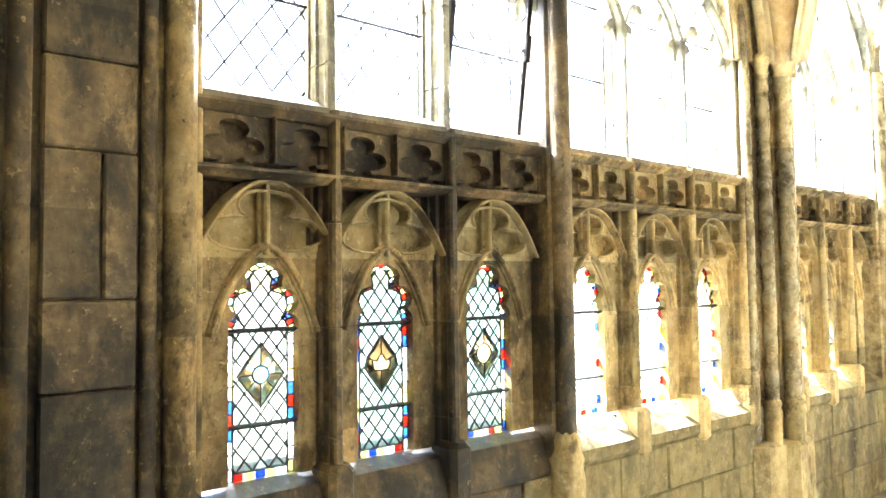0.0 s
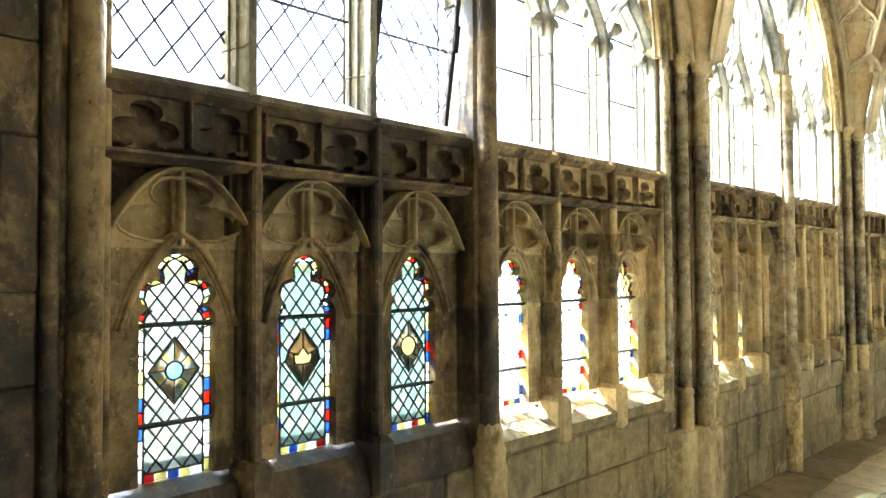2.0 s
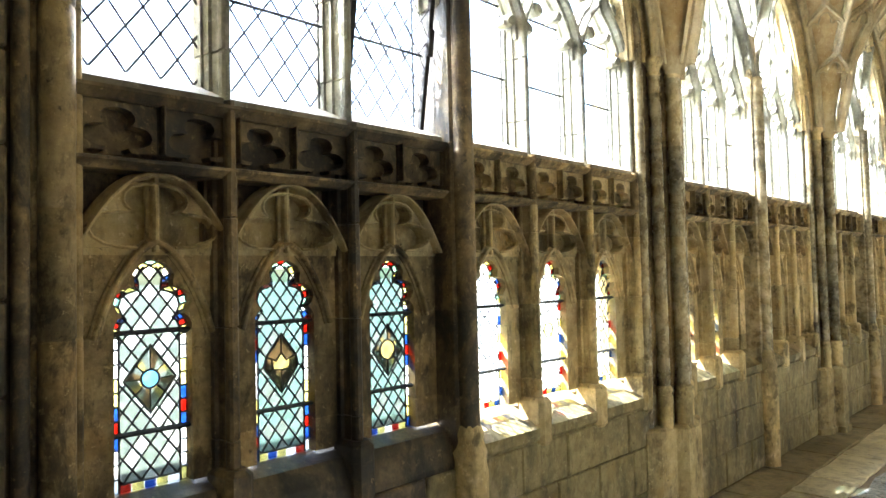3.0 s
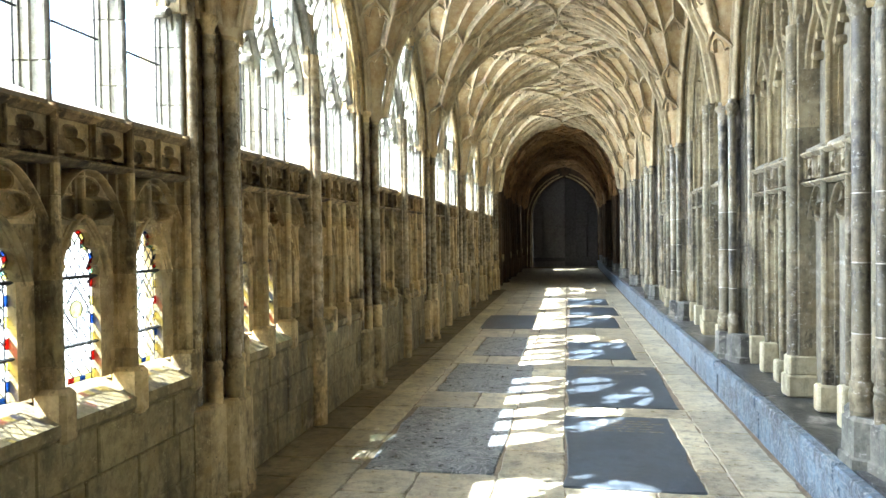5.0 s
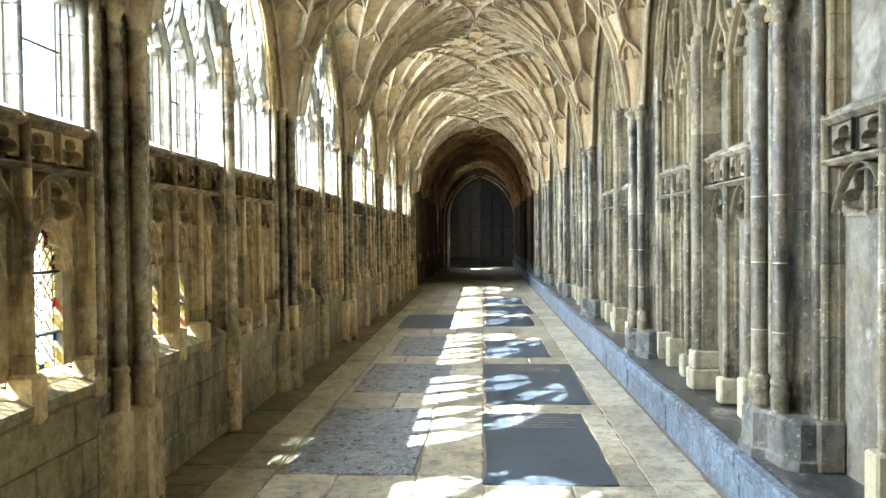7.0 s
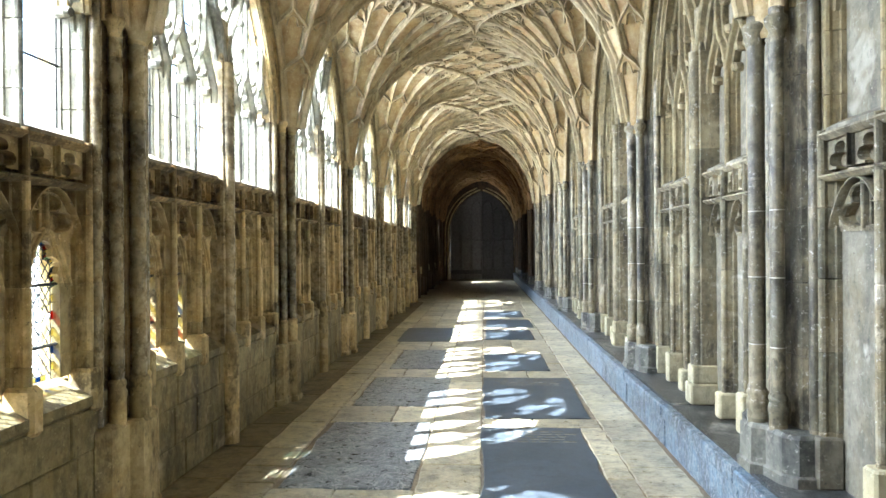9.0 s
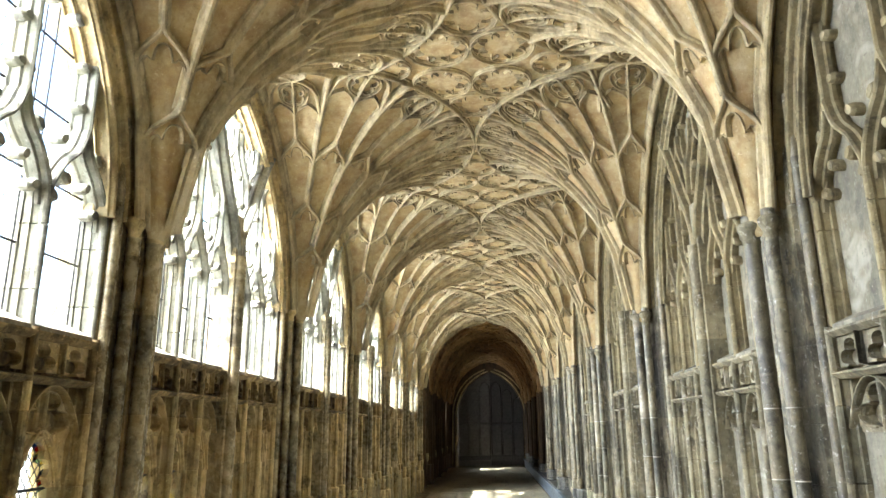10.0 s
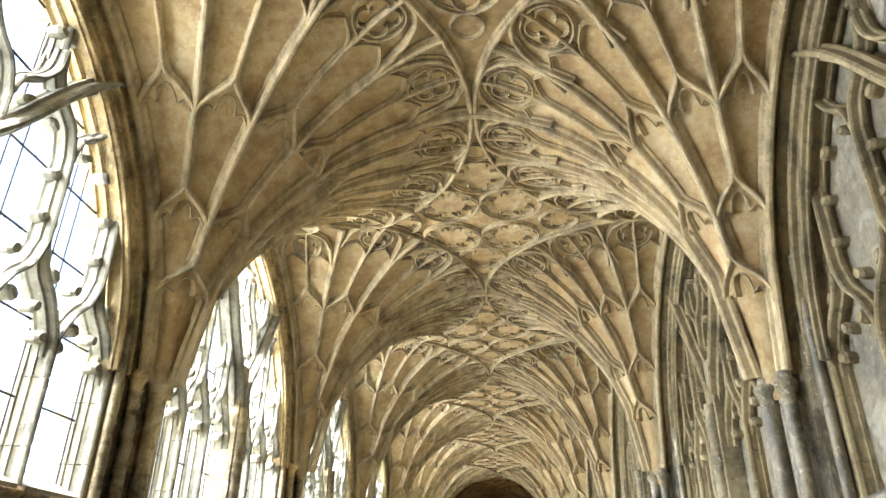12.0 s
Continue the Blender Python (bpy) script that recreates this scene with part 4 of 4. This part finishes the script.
# ---------------------------------------------------------------- fan vault
def fan_ribs(b, web, sx, span_lo, span_hi):
    """One half fan. sx: +1 opens towards +x. The fan is cut at the middles of the two bays beside it."""
    R_FAN = REACH[sx]
    def reach(th):
        s = math.sin(th)
        lim = (span_hi if s > 0 else span_lo) / max(1e-6, abs(s))
        return min(R_FAN, lim)

    def at(r, th, drop=0.0):
        return np.array((sx * r * math.cos(th), r * math.sin(th), h_vault(r, R_FAN) - drop))

    def normal(r, th):
        d = (h_vault(r + 0.01, R_FAN) - h_vault(max(R_IN, r - 0.01), R_FAN)) / (r + 0.01 - max(R_IN, r - 0.01))
        n = np.array((sx * math.cos(th) * d, math.sin(th) * d, -1.0))
        return n / np.linalg.norm(n)

    def line(pts, w, d):
        b.sweep([at(r, t) for r, t in pts], [normal(r, t) for r, t in pts], w, d, caps=False)

    NT, NR = 48, 22
    rad = lambda th, k: R_IN + (reach(th) - R_IN) * (k / NR) ** 1.5
    ths = [-math.pi / 2 + math.pi * j / NT for j in range(NT + 1)]
    verts = [at(rad(t, k), t) for t in ths for k in range(NR + 1)]
    web.add(verts, [(j * (NR + 1) + k, (j + 1) * (NR + 1) + k, (j + 1) * (NR + 1) + k + 1, j * (NR + 1) + k + 1) for j in range(NT) for k in range(NR)], True)
    # the corbel on which the fan rises from its capitals
    low = SPRING - (0.02 if sx > 0 else 0.10)
    web.loft([[(sx * (r * math.cos(t) + 0.012), r * math.sin(t), z) for t in ths] for r, z in ((0.06, low - 0.03), (0.078, low), (0.085, SPRING - 0.01), (R_IN, SPRING), (R_IN, SPRING + 0.06))], closed=False, caps=False, smooth=True)
    for t in (ths[0], ths[-1]):      # the fan's edges run back into the wall
        edge = [at(rad(t, k), t) for k in range(NR + 1)]
        back = [p - np.array((sx * 0.3, 0, 0)) for p in edge]
        web.add(edge + back, [(k, k + 1, NR + 2 + k, NR + 1 + k) for k in range(NR)], True)
    # ribs double in number from tier to tier
    t1, t2, t3 = 0.135 * R_FAN, 0.26 * R_FAN, 0.527 * R_FAN
    tiers = [(2, R_IN, t1), (4, t1, t2), (8, t2, t3), (16, t3, 0.80 * R_FAN)]
    for ti, (n, ra, rb) in enumerate(tiers):
        step = math.pi / n
        for j in range(n + 1):
            th = -math.pi / 2 + j * step
            new_here = ti == 0 or j % 2 == 1
            if new_here and 0 <= j <= n:
                start = ra
                end = reach(th)
                if end - start < 0.1:
                    continue
                m = 14
                pts = [(start + (end - start) * q / m, th) for q in range(m + 1)]
                line(pts, (0.085, 0.078, 0.068, 0.042)[ti], (0.085, 0.08, 0.07, 0.05)[ti])
        # cusped panel heads at the top of the tier
        if ti < 3:
            dr = (0.085, 0.14, 0.225)[ti]
            for j in range(n):
                t0 = -math.pi / 2 + j * step
                c = t0 + step / 2
                if reach(c) < rb + 0.02:
                    continue
                foil = [(0.0, .42), (.14, .45), (.26, .56), (.32, .70), (.37, .82), (.43, .80), (.53, .74), (.66, .76), (.80, .86), (.91, 1.02), (.98, 1.25)]
                for s in (-1, 1):
                    edge = [(rb - dr * q / 9, c + s * step / 4 * (1 - math.cos(q * math.pi / 9))) for q in range(10)]
                    line(edge, (0.042, 0.05, 0.052)[ti], 0.068)
                    # the plate between the head and its foils, raised from the web
                    up, low = [], []
                    for off, k in foil:
                        th = c + s * step / 2 * off
                        ra_, rb_ = rb - dr * math.acos(1 - 2 * off) / math.pi, max(ra + 0.01, rb - dr * k)
                        up.append(at(ra_, th) + normal(ra_, th) * 0.032)
                        low.append(at(rb_, th) + normal(rb_, th) * 0.032)
                    m = len(foil)
                    web.add(up + low, [(i, i + 1, m + i + 1, m + i) for i in range(m - 1)])
                    line([(max(ra + 0.01, rb - dr * k), c + s * step / 2 * off) for off, k in foil], 0.020, 0.044)
    # the moulding round the fan's rim
    rim = [-math.pi / 2 + math.pi * q / 64 for q in range(65)]
    rim = [t for t in rim if reach(t) > R_FAN - 1e-6]
    line([(R_FAN - 0.012, t) for t in rim], 0.06, 0.065)
    # pointed lobes along the rim of the fan, each with a quatrefoil and two cusped heads
    n = 8
    step = math.pi / n
    for j in range(n):
        c = -math.pi / 2 + (j + 0.5) * step
        re = reach(c)
        if re < 1.0:
            continue
        ro = re - 0.015
        k = re / R_FAN
        wide = min(0.27 * k, ro * step / 2 * 0.9)
        outline = [(-.62, -1.0), (-.40, -.98), (-.22, -.9), (-.10, -.72), (-.03, -.45), (0.0, -.15), (0.0, 0.15), (-.03, .45), (-.10, .72), (-.22, .9), (-.40, .98), (-.62, 1.0)]
        line([(ro + a * 0.85 * k, c + w * wide / max(0.6, ro + a * 0.85 * k)) for a, w in outline], 0.05, 0.06)
        for off, rl in ((0.20, 0.125),):
            rc = ro - off * k - 0.01
            rl = rl * k
            for q in range(4):
                a = q * math.pi / 2 + math.pi / 4
                lobe = [(rc + rl * 0.55 * math.cos(a) + rl * 0.48 * math.cos(v), c + (rl * 0.55 * math.sin(a) + rl * 0.48 * math.sin(v)) / rc)
                        for v in [a - 2.2 + 4.4 * e / 9 for e in range(10)]]
                line(lobe, 0.026, 0.036)
            line([(rc + rl * 1.25 * math.cos(q * math.pi / 10), c + rl * 1.25 * math.sin(q * math.pi / 10) / rc) for q in range(21)], 0.024, 0.04)
        for s in (-1, 1):
            rc = ro - 0.40 * k
            cc = c + s * wide * 0.52 / rc
            line([(rc - 0.07 * k + 0.14 * k * f, cc - wide * 0.48 / rc * (1 - f ** 1.7)) for f in [e / 6 for e in range(7)]], 0.026, 0.038)
            line([(rc - 0.07 * k + 0.14 * k * f, cc + wide * 0.48 / rc * (1 - f ** 1.7)) for f in [e / 6 for e in range(7)]], 0.026, 0.038)


def crown_plate(b, web, y0, y1):
    """The flat crown between the fans of a bay: four large roundels with foils, and a ridge rib."""
    z = CROWN - 0.004
    mid = (y0 + y1) / 2
    web.add([(-1.95, y0, z), (1.95, y0, z), (1.95, y1, z), (-1.95, y1, z)], [(0, 1, 2, 3)])
    down = (0, 0, -1)

    def circle(cx, cy, rr, w, d, foils):
        b.sweep([(cx + rr * math.cos(q * math.pi / 14), cy + rr * math.sin(q * math.pi / 14), z) for q in range(29)], down, w, d, caps=False)
        for q in range(foils):
            a = 2 * math.pi * q / foils
            k = rr * 0.34
            cc = (cx + rr * 0.60 * math.cos(a), cy + rr * 0.60 * math.sin(a))
            b.sweep([(cc[0] + k * math.cos(v), cc[1] + k * math.sin(v), z) for v in [a - 2.0 + 4.0 * e / 8 for e in range(9)]], down, 0.02, 0.024, caps=False)
    g = 0.27
    for sx in (-1, 1):
        for sy in (-1, 1):
            circle(sx * g, mid + sy * 0.30, 0.265, 0.035, 0.04, 8)
        circle(sx * 0.70, mid, 0.17, 0.03, 0.035, 4)
    for sy in (-1, 1):
        circle(0, mid + sy * 0.74, 0.23, 0.035, 0.04, 4)
        circle(0, mid + sy * 1.08, 0.1, 0.025, 0.03, 0)


def ceiling_mesh(lo, hi, shaded=False):
    """The vault about one pair of piers: two half fans and half of the crown on either side."""
    def make():
        ribs, web = Build(), Build()
        for sx in (1, -1):
            b, w = Build(), Build()
            fan_ribs(b, w, sx, lo, hi)
            for src, dst in ((b, ribs), (w, web)):
                n = len(dst.v)
                dst.v += [(x + AXIS[sx], y, z) for x, y, z in src.v]
                dst.f += [tuple(i + n for i in f) for f in src.f]
                dst.smooth += src.smooth
        n = len(web.v)
        cut = len(web.f)
        me_b = Build()
        me_b.v = web.v + ribs.v
        me_b.f = web.f + [tuple(i + n for i in f) for f in ribs.f]
        me_b.smooth = web.smooth + ribs.smooth
        me = me_b.mesh("ceiling", UNLIT_VAULT if shaded else VAULT_PANEL)
        me.materials.append(UNLIT_VAULT if shaded else VAULT)
        me.polygons.foreach_set("material_index", [0] * cut + [1] * (len(me_b.f) - cut))
        return me
    return cached(("ceil", round(lo, 3), round(hi, 3), shaded), make)


for k, y in enumerate(PIERS):
    lo = (y - PIERS[k - 1]) / 2 if k else 0.05
    hi = (PIERS[k + 1] - y) / 2 if k < len(PIERS) - 1 else (END_Y - y)
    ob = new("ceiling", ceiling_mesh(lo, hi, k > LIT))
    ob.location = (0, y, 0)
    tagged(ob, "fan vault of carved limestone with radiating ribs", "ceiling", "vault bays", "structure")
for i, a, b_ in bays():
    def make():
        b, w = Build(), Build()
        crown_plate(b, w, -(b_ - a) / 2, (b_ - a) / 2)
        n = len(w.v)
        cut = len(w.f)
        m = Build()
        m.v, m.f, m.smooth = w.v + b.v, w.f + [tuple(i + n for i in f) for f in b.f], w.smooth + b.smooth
        me = m.mesh("ceiling", VAULT_PANEL if i < LIT else UNLIT_VAULT)
        me.materials.append(VAULT if i < LIT else UNLIT_VAULT)
        me.polygons.foreach_set("material_index", [0] * cut + [1] * (len(m.f) - cut))
        return me
    ob = new("ceiling", cached(("crown", round(b_ - a, 3), i < LIT), make))
    ob.location = (XC, (a + b_) / 2, 0)
    tagged(ob, "flat vault crown with carved foiled roundels", "ceiling", "vault crowns", "structure")

# ---------------------------------------------------------------- closing walls, roof, bench, floor
def slab(name, mat, x0, x1, y0, y1, z0, z1, label, category, c=0.0):
    b = Build()
    b.box(x0, x1, y0, y1, z0, z1, c)
    return tagged(new(name, b.mesh(name, mat)), label, category, "", "structure")


slab("roof", STONE_DARK, -2.6, 2.6, BACK_Y - 0.3, END_Y + 0.4, CROWN + 0.08, CROWN + 0.3, "stone roof slab over the vault", "roof")
slab("wall_inner", STONE_DARK, FACE_R + 0.16, FACE_R + 0.6, BACK_Y - 0.3, END_Y + 0.4, -0.1, CROWN + 0.08, "solid limestone wall behind the blind panelling", "wall")
slab("wall_garth", STONE_DARK, FACE_L - 0.6, FACE_L - 0.2, PIERS[LIT] - 0.1, PIERS[10] + 0.2, -0.1, CROWN + 0.08, "solid limestone wall of the unlit part", "wall")
slab("wall_corner", STONE_DARK, FACE_L - 0.6, FACE_L - 0.2, BACK_Y - 0.3, NEAR0, -0.1, CROWN + 0.08, "solid limestone wall at the corner", "wall")
# Unseen wall, its height set to keep the sun off the first lights.
slab("wall_range", STONE, -30.0, FACE_L - 0.6, -0.4, 0.02, -0.3, 6.5, "plain garth wall of the adjoining cloister range", "wall")
slab("wall_back", STONE, -2.6, 2.6, BACK_Y - 0.5, BACK_Y - 0.02, -0.1, CROWN + 0.08, "plain limestone wall closing the walk", "wall")
slab("wall_end", STONE_DARK, -2.6, 2.6, END_Y + 0.02, END_Y + 0.4, -0.1, CROWN + 0.08, "dark end wall of the walk", "wall")
slab("floor", MORTAR, -2.4, 2.3, BACK_Y, END_Y + 0.2, -0.2, -0.012, "worn flagged stone floor with dark ledger slabs", "floor")
ground = slab("ground", GRAVEL, -400, FACE_L - 0.5, -300, 400, -0.6, -0.3, "pale gravel of the cloister garth", "ground")
bench = root("stone_bench", (0, 0, 0), 0, "long low worn stone bench along the wall", "bench", "", "structure")
yb = BACK_Y
rb = random.Random(5)
while yb < END_Y - 0.2:
    ln = rb.uniform(1.0, 1.7)
    y2 = min(END_Y, yb + ln)
    b = Build()
    b.box(1.40, 2.2, yb + 0.003, y2 - 0.003, 0.0, 0.30 + rb.uniform(-0.006, 0.006), 0.015)
    b.box(1.37, 1.44, yb + 0.003, y2 - 0.003, 0.24, 0.335 + rb.uniform(-0.006, 0.006), 0.012)
    part("bench_stone", b.mesh("bench_stone", BENCH), bench)
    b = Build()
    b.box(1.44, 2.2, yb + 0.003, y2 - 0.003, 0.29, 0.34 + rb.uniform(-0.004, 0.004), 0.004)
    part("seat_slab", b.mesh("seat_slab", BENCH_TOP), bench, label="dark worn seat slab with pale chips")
    yb = y2

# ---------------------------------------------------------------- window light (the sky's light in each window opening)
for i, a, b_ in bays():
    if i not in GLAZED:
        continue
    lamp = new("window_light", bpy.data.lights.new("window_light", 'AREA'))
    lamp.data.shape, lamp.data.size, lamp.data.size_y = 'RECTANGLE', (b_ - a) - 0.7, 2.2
    # The last bay's lamp is an added fill for the far end.
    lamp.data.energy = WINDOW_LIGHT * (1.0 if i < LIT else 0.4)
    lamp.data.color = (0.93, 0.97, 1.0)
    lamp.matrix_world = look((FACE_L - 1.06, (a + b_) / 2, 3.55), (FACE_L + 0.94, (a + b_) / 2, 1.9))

# ---------------------------------------------------------------- the far end: a pointed arch and a panelled oak door
def point_arch(half, spring, apex, n=16):
    """Half outline of a pointed arch: from the springing up to the point."""
    rise = apex - spring
    rad = (half * half + rise * rise) / (2 * half)
    top = math.asin(rise / rad)
    return [(half - rad + rad * math.cos(top * k / n), spring + rad * math.sin(top * k / n)) for k in range(n + 1)]


def end_arch():
    r = root("end_arch", (XC, END_Y - 0.45, 0), 0, "pointed limestone arch round the far door", "arch", "", "structure")
    arch = point_arch(1.52, 2.15, 4.22)
    b = Build()
    for s in (-1, 1):
        rim = [(s * 1.55, 0, 0)] + [(s * a, 0, z) for a, z in arch]
        out = [(s * 2.3, 0, 0)] + [(s * 2.3, 0, z) for a, z in arch]
        back = [(x, 0.3, z) for x, y, z in rim]
        n = len(rim)
        b.add(rim + out, [(i, i + 1, n + i + 1, n + i) for i in range(n - 1)])
        b.add(rim + back, [(i, i + 1, n + i + 1, n + i) for i in range(n - 1)])
    b.add([(-2.3, 0, 4.22), (2.3, 0, 4.22), (2.3, 0, 4.8), (-2.3, 0, 4.8)], [(0, 1, 2, 3)])
    part("arch_wall", b.mesh("arch_wall", UNLIT_STONE), r)
    for s in (-1, 1):
        m = Build()
        for off, w in ((0.06, 0.07), (0.2, 0.06)):
            m.sweep([(s * (1.55 + off), 0, 0)] + [(s * (a + off), 0, z + off * 0.6) for a, z in arch], (0, -1, 0), w, 0.06)
        part("arch_moulding", m.mesh("arch_moulding", STONE), r)
    # Pale strip: stands for the bright line of light along the door's foot.
    part("threshold", box_mesh("threshold", STONE_PALE, -1.6, 1.6, -0.1, 0.35, 0.0, 0.05, 0.01), r, label="pale worn stone threshold")


def end_door():
    r = root("door_1", (XC, END_Y - 0.1, 0), 0, "dark oak double door with traceried panels, shut", "door", "", "structure")
    for s in (-1, 1):
        oak = OAK_LIT if s < 0 else OAK
        b = Build()
        b.box(min(0, s * 1.5), max(0, s * 1.5), 0, 0.08, 0.05, 4.3)
        leaf = part("door_leaf", b.mesh("door_leaf", oak), r)
        for k in range(3):
            c = s * (0.26 + 0.5 * k)
            b = Build()
            top = 3.4 - 0.35 * k
            b.sweep([(c - 0.22, 0, 0.5), (c - 0.22, 0, top)], (0, -1, 0), 0.04, 0.05)
            b.sweep([(c + 0.22, 0, 0.5), (c + 0.22, 0, top)], (0, -1, 0), 0.04, 0.05)
            b.sweep([(c + 0.22 * math.cos(q * math.pi / 12), 0, top + 0.36 * math.sin(q * math.pi / 12)) for q in range(13)], (0, -1, 0), 0.035, 0.05)
            b.sweep([(c - 0.22, 0, 1.9), (c + 0.22, 0, 1.9)], (0, -1, 0), 0.05, 0.05)
            b.box(c - 0.2, c + 0.2, -0.02, 0.0, 0.55, 1.85, 0.006)
            part("panel", b.mesh("panel", oak), leaf)
        part("ledge", box_mesh("ledge", OAK, min(0.02, s * 1.48), max(-0.02, s * 1.48), -0.05, 0.0, 0.3, 0.48, 0.008), leaf)


end_arch()
end_door()


def casement():
    """The iron casement that leans in from its foot in the third light."""
    a, b_ = PIERS[1], PIERS[2]
    half = (b_ - a) / 2
    p = (half - 0.30 - 0.055) / 3
    c = (a + b_) / 2 - 0.055 - p / 2
    r = root("casement", (FACE_L - 0.13, c, Z_UP + 0.02), 0, "dark iron casement with leaded panes, leaning open", "casement")
    r.rotation_euler[1] = radians(9)
    w, h = p / 2 - 0.045, 0.78
    b = Build()
    for s in (-1, 1):
        b.box(-0.012, 0.012, s * w - 0.012, s * w + 0.012, 0, h, 0.003)
    for z in (0.0, h):
        b.box(-0.012, 0.012, -w, w, z - 0.012, z + 0.012, 0.003)
    part("frame", b.mesh("frame", IRON), r)
    part("lead", lattice_mesh(2 * w, 0.0, h, w / 2, w / 2 * 1.35, 0.0025), r)
    pane = part("pane", box_mesh("pane", CLEAR, -0.002, 0.002, -w, w, 0.0, h), r)
    pane.visible_shadow = False
    s = Build()
    s.box(0.0, 0.02, w - 0.01, w + 0.02, h * 0.45, h * 0.6, 0.004)
    part("stay", s.mesh("stay", IRON), r)


casement()

# ---------------------------------------------------------------- paving
floor_ob = bpy.data.objects["floor"]
LEDGERS = [  # x0, x1, y0, y1, worn
    (-0.02, 0.83, 4.27, 6.00, 0), (-0.01, 1.00, 6.30, 8.28, 0), (0.01, 0.84, 8.74, 10.15, 0), (0.03, 0.87, 11.65, 13.12, 0), (0.04, 0.97, 13.42, 14.95, 0), (0.0, 0.9, 15.4, 16.9, 0),
    (-1.35, -0.45, 4.43, 6.15, 1), (-1.30, -0.37, 6.77, 8.28, 1), (-1.21, -0.54, 8.86, 10.50, 1), (-1.47, -0.56, 11.45, 13.40, 0), (0.0, 0.9, 1.2, 3.6, 0), (-1.3, -0.45, 0.6, 2.6, 1),
]
rf = random.Random(11)


def stone_piece(name, mat, x0, x1, y0, y1, parent, proud=0.0, ragged=0.009, label=""):
    """A paving stone with a slightly worn, uneven edge."""
    pts = []
    per = [(x0, y0), (x1, y0), (x1, y1), (x0, y1)]
    for i in range(4):
        (ax, ay), (bx, by) = per[i], per[(i + 1) % 4]
        for k in range(6):
            t = k / 6
            pts.append((ax + (bx - ax) * t + rf.uniform(-ragged, ragged), ay + (by - ay) * t + rf.uniform(-ragged, ragged)))
    cx, cy = (x0 + x1) / 2, (y0 + y1) / 2
    shrink = lambda p, d: (p[0] - math.copysign(d, p[0] - cx), p[1] - math.copysign(d, p[1] - cy))
    b = Build()
    tilt = rf.uniform(-0.0015, 0.0015)
    n = len(pts)
    rings = [[(*p, -0.03) for p in pts], [(*p, -0.006 + proud) for p in pts], [(*shrink(p, 0.006), proud + tilt * (p[0] - cx)) for p in pts]]
    b.loft(rings, caps=False)
    b.add(rings[-1], [tuple(range(n))])
    return part(name, b.mesh(name, mat), parent, label=label)


def fill(x0, x1, y0, y1, lo=0.35, hi=0.85):
    """Flags in a strip, cut to random lengths, round the ledgers."""
    y = y0
    while y < y1 - 0.05:
        e = min(y1, y + rf.uniform(lo, hi))
        if y1 - e < 0.2:
            e = y1
        FLAGS.append((x0 + 0.006, x1 - 0.006, y + 0.006, e - 0.006))
        y = e


FLAGS = []
for cx0, cx1 in ((-2.06, -1.72), (-1.72, -1.38), (-1.38, -0.44), (-0.44, -0.01), (-0.01, 1.02), (1.02, 1.39)):
    inside = sorted([l for l in LEDGERS if l[0] < cx1 - 0.05 and l[1] > cx0 + 0.05 and cx1 - cx0 > 0.5], key=lambda l: l[2])
    y = -3.0
    for l in inside + [(0, 0, 19.8, 0, 0)]:
        if l[2] > y:
            if cx1 - cx0 > 0.8:
                m = rf.uniform(0.4, 0.6) * (cx1 - cx0) + cx0
                fill(cx0, m, y, l[2])
                fill(m, cx1, y, l[2])
            else:
                fill(cx0, cx1, y, l[2])
        if l[3]:
            for g0, g1 in ((cx0, l[0]), (l[1], cx1)):
                if g1 - g0 > 0.05:
                    fill(g0, g1, l[2], l[3], 0.4, 0.9)
            y = l[3]
for x0, x1, y0, y1, worn in LEDGERS:
    slabp = stone_piece("ledger_slab", SLATE_WORN if worn else SLATE, x0 + 0.01, x1 - 0.01, y0 + 0.01, y1 - 0.01, floor_ob, 0.002, 0.02, "worn grey ledger slab" if worn else "dark slate ledger slab")
    if (x0, y0) in ((-0.02, 4.27), (-0.01, 6.30)):
        b = Build()
        for line in range(5):
            z = y1 - 0.16 - line * 0.075
            x = x0 + 0.12 + rf.uniform(0, 0.15)
            while x < x1 - 0.15:
                w = rf.uniform(0.03, 0.11)
                b.box(x, x + w, z, z + 0.022, 0.002, 0.0042)
                x += w + 0.025
        part("inscription", b.mesh("inscription", PLASTER), slabp, label="worn pale inscription lines")
for f in FLAGS:
    stone_piece("flagstone", FLAG_EARTH_SHADE if f[1] < -1.7 else FLAG, *f, floor_ob, rf.uniform(-0.002, 0.002))
b = Build()
y = 19.8
while y < END_Y - 0.5:
    x = -2.06
    ly = rf.uniform(0.45, 0.8)
    while x < 1.3:
        w = rf.uniform(0.4, 0.9)
        b.box(x + 0.006, min(1.39, x + w) - 0.006, y + 0.006, y + ly - 0.006, -0.03, rf.uniform(-0.003, 0.002), 0.006)
        x += w
    y += ly
part("flagstones", b.mesh("flagstones", FLAG), floor_ob)["kind"] = "stuff"
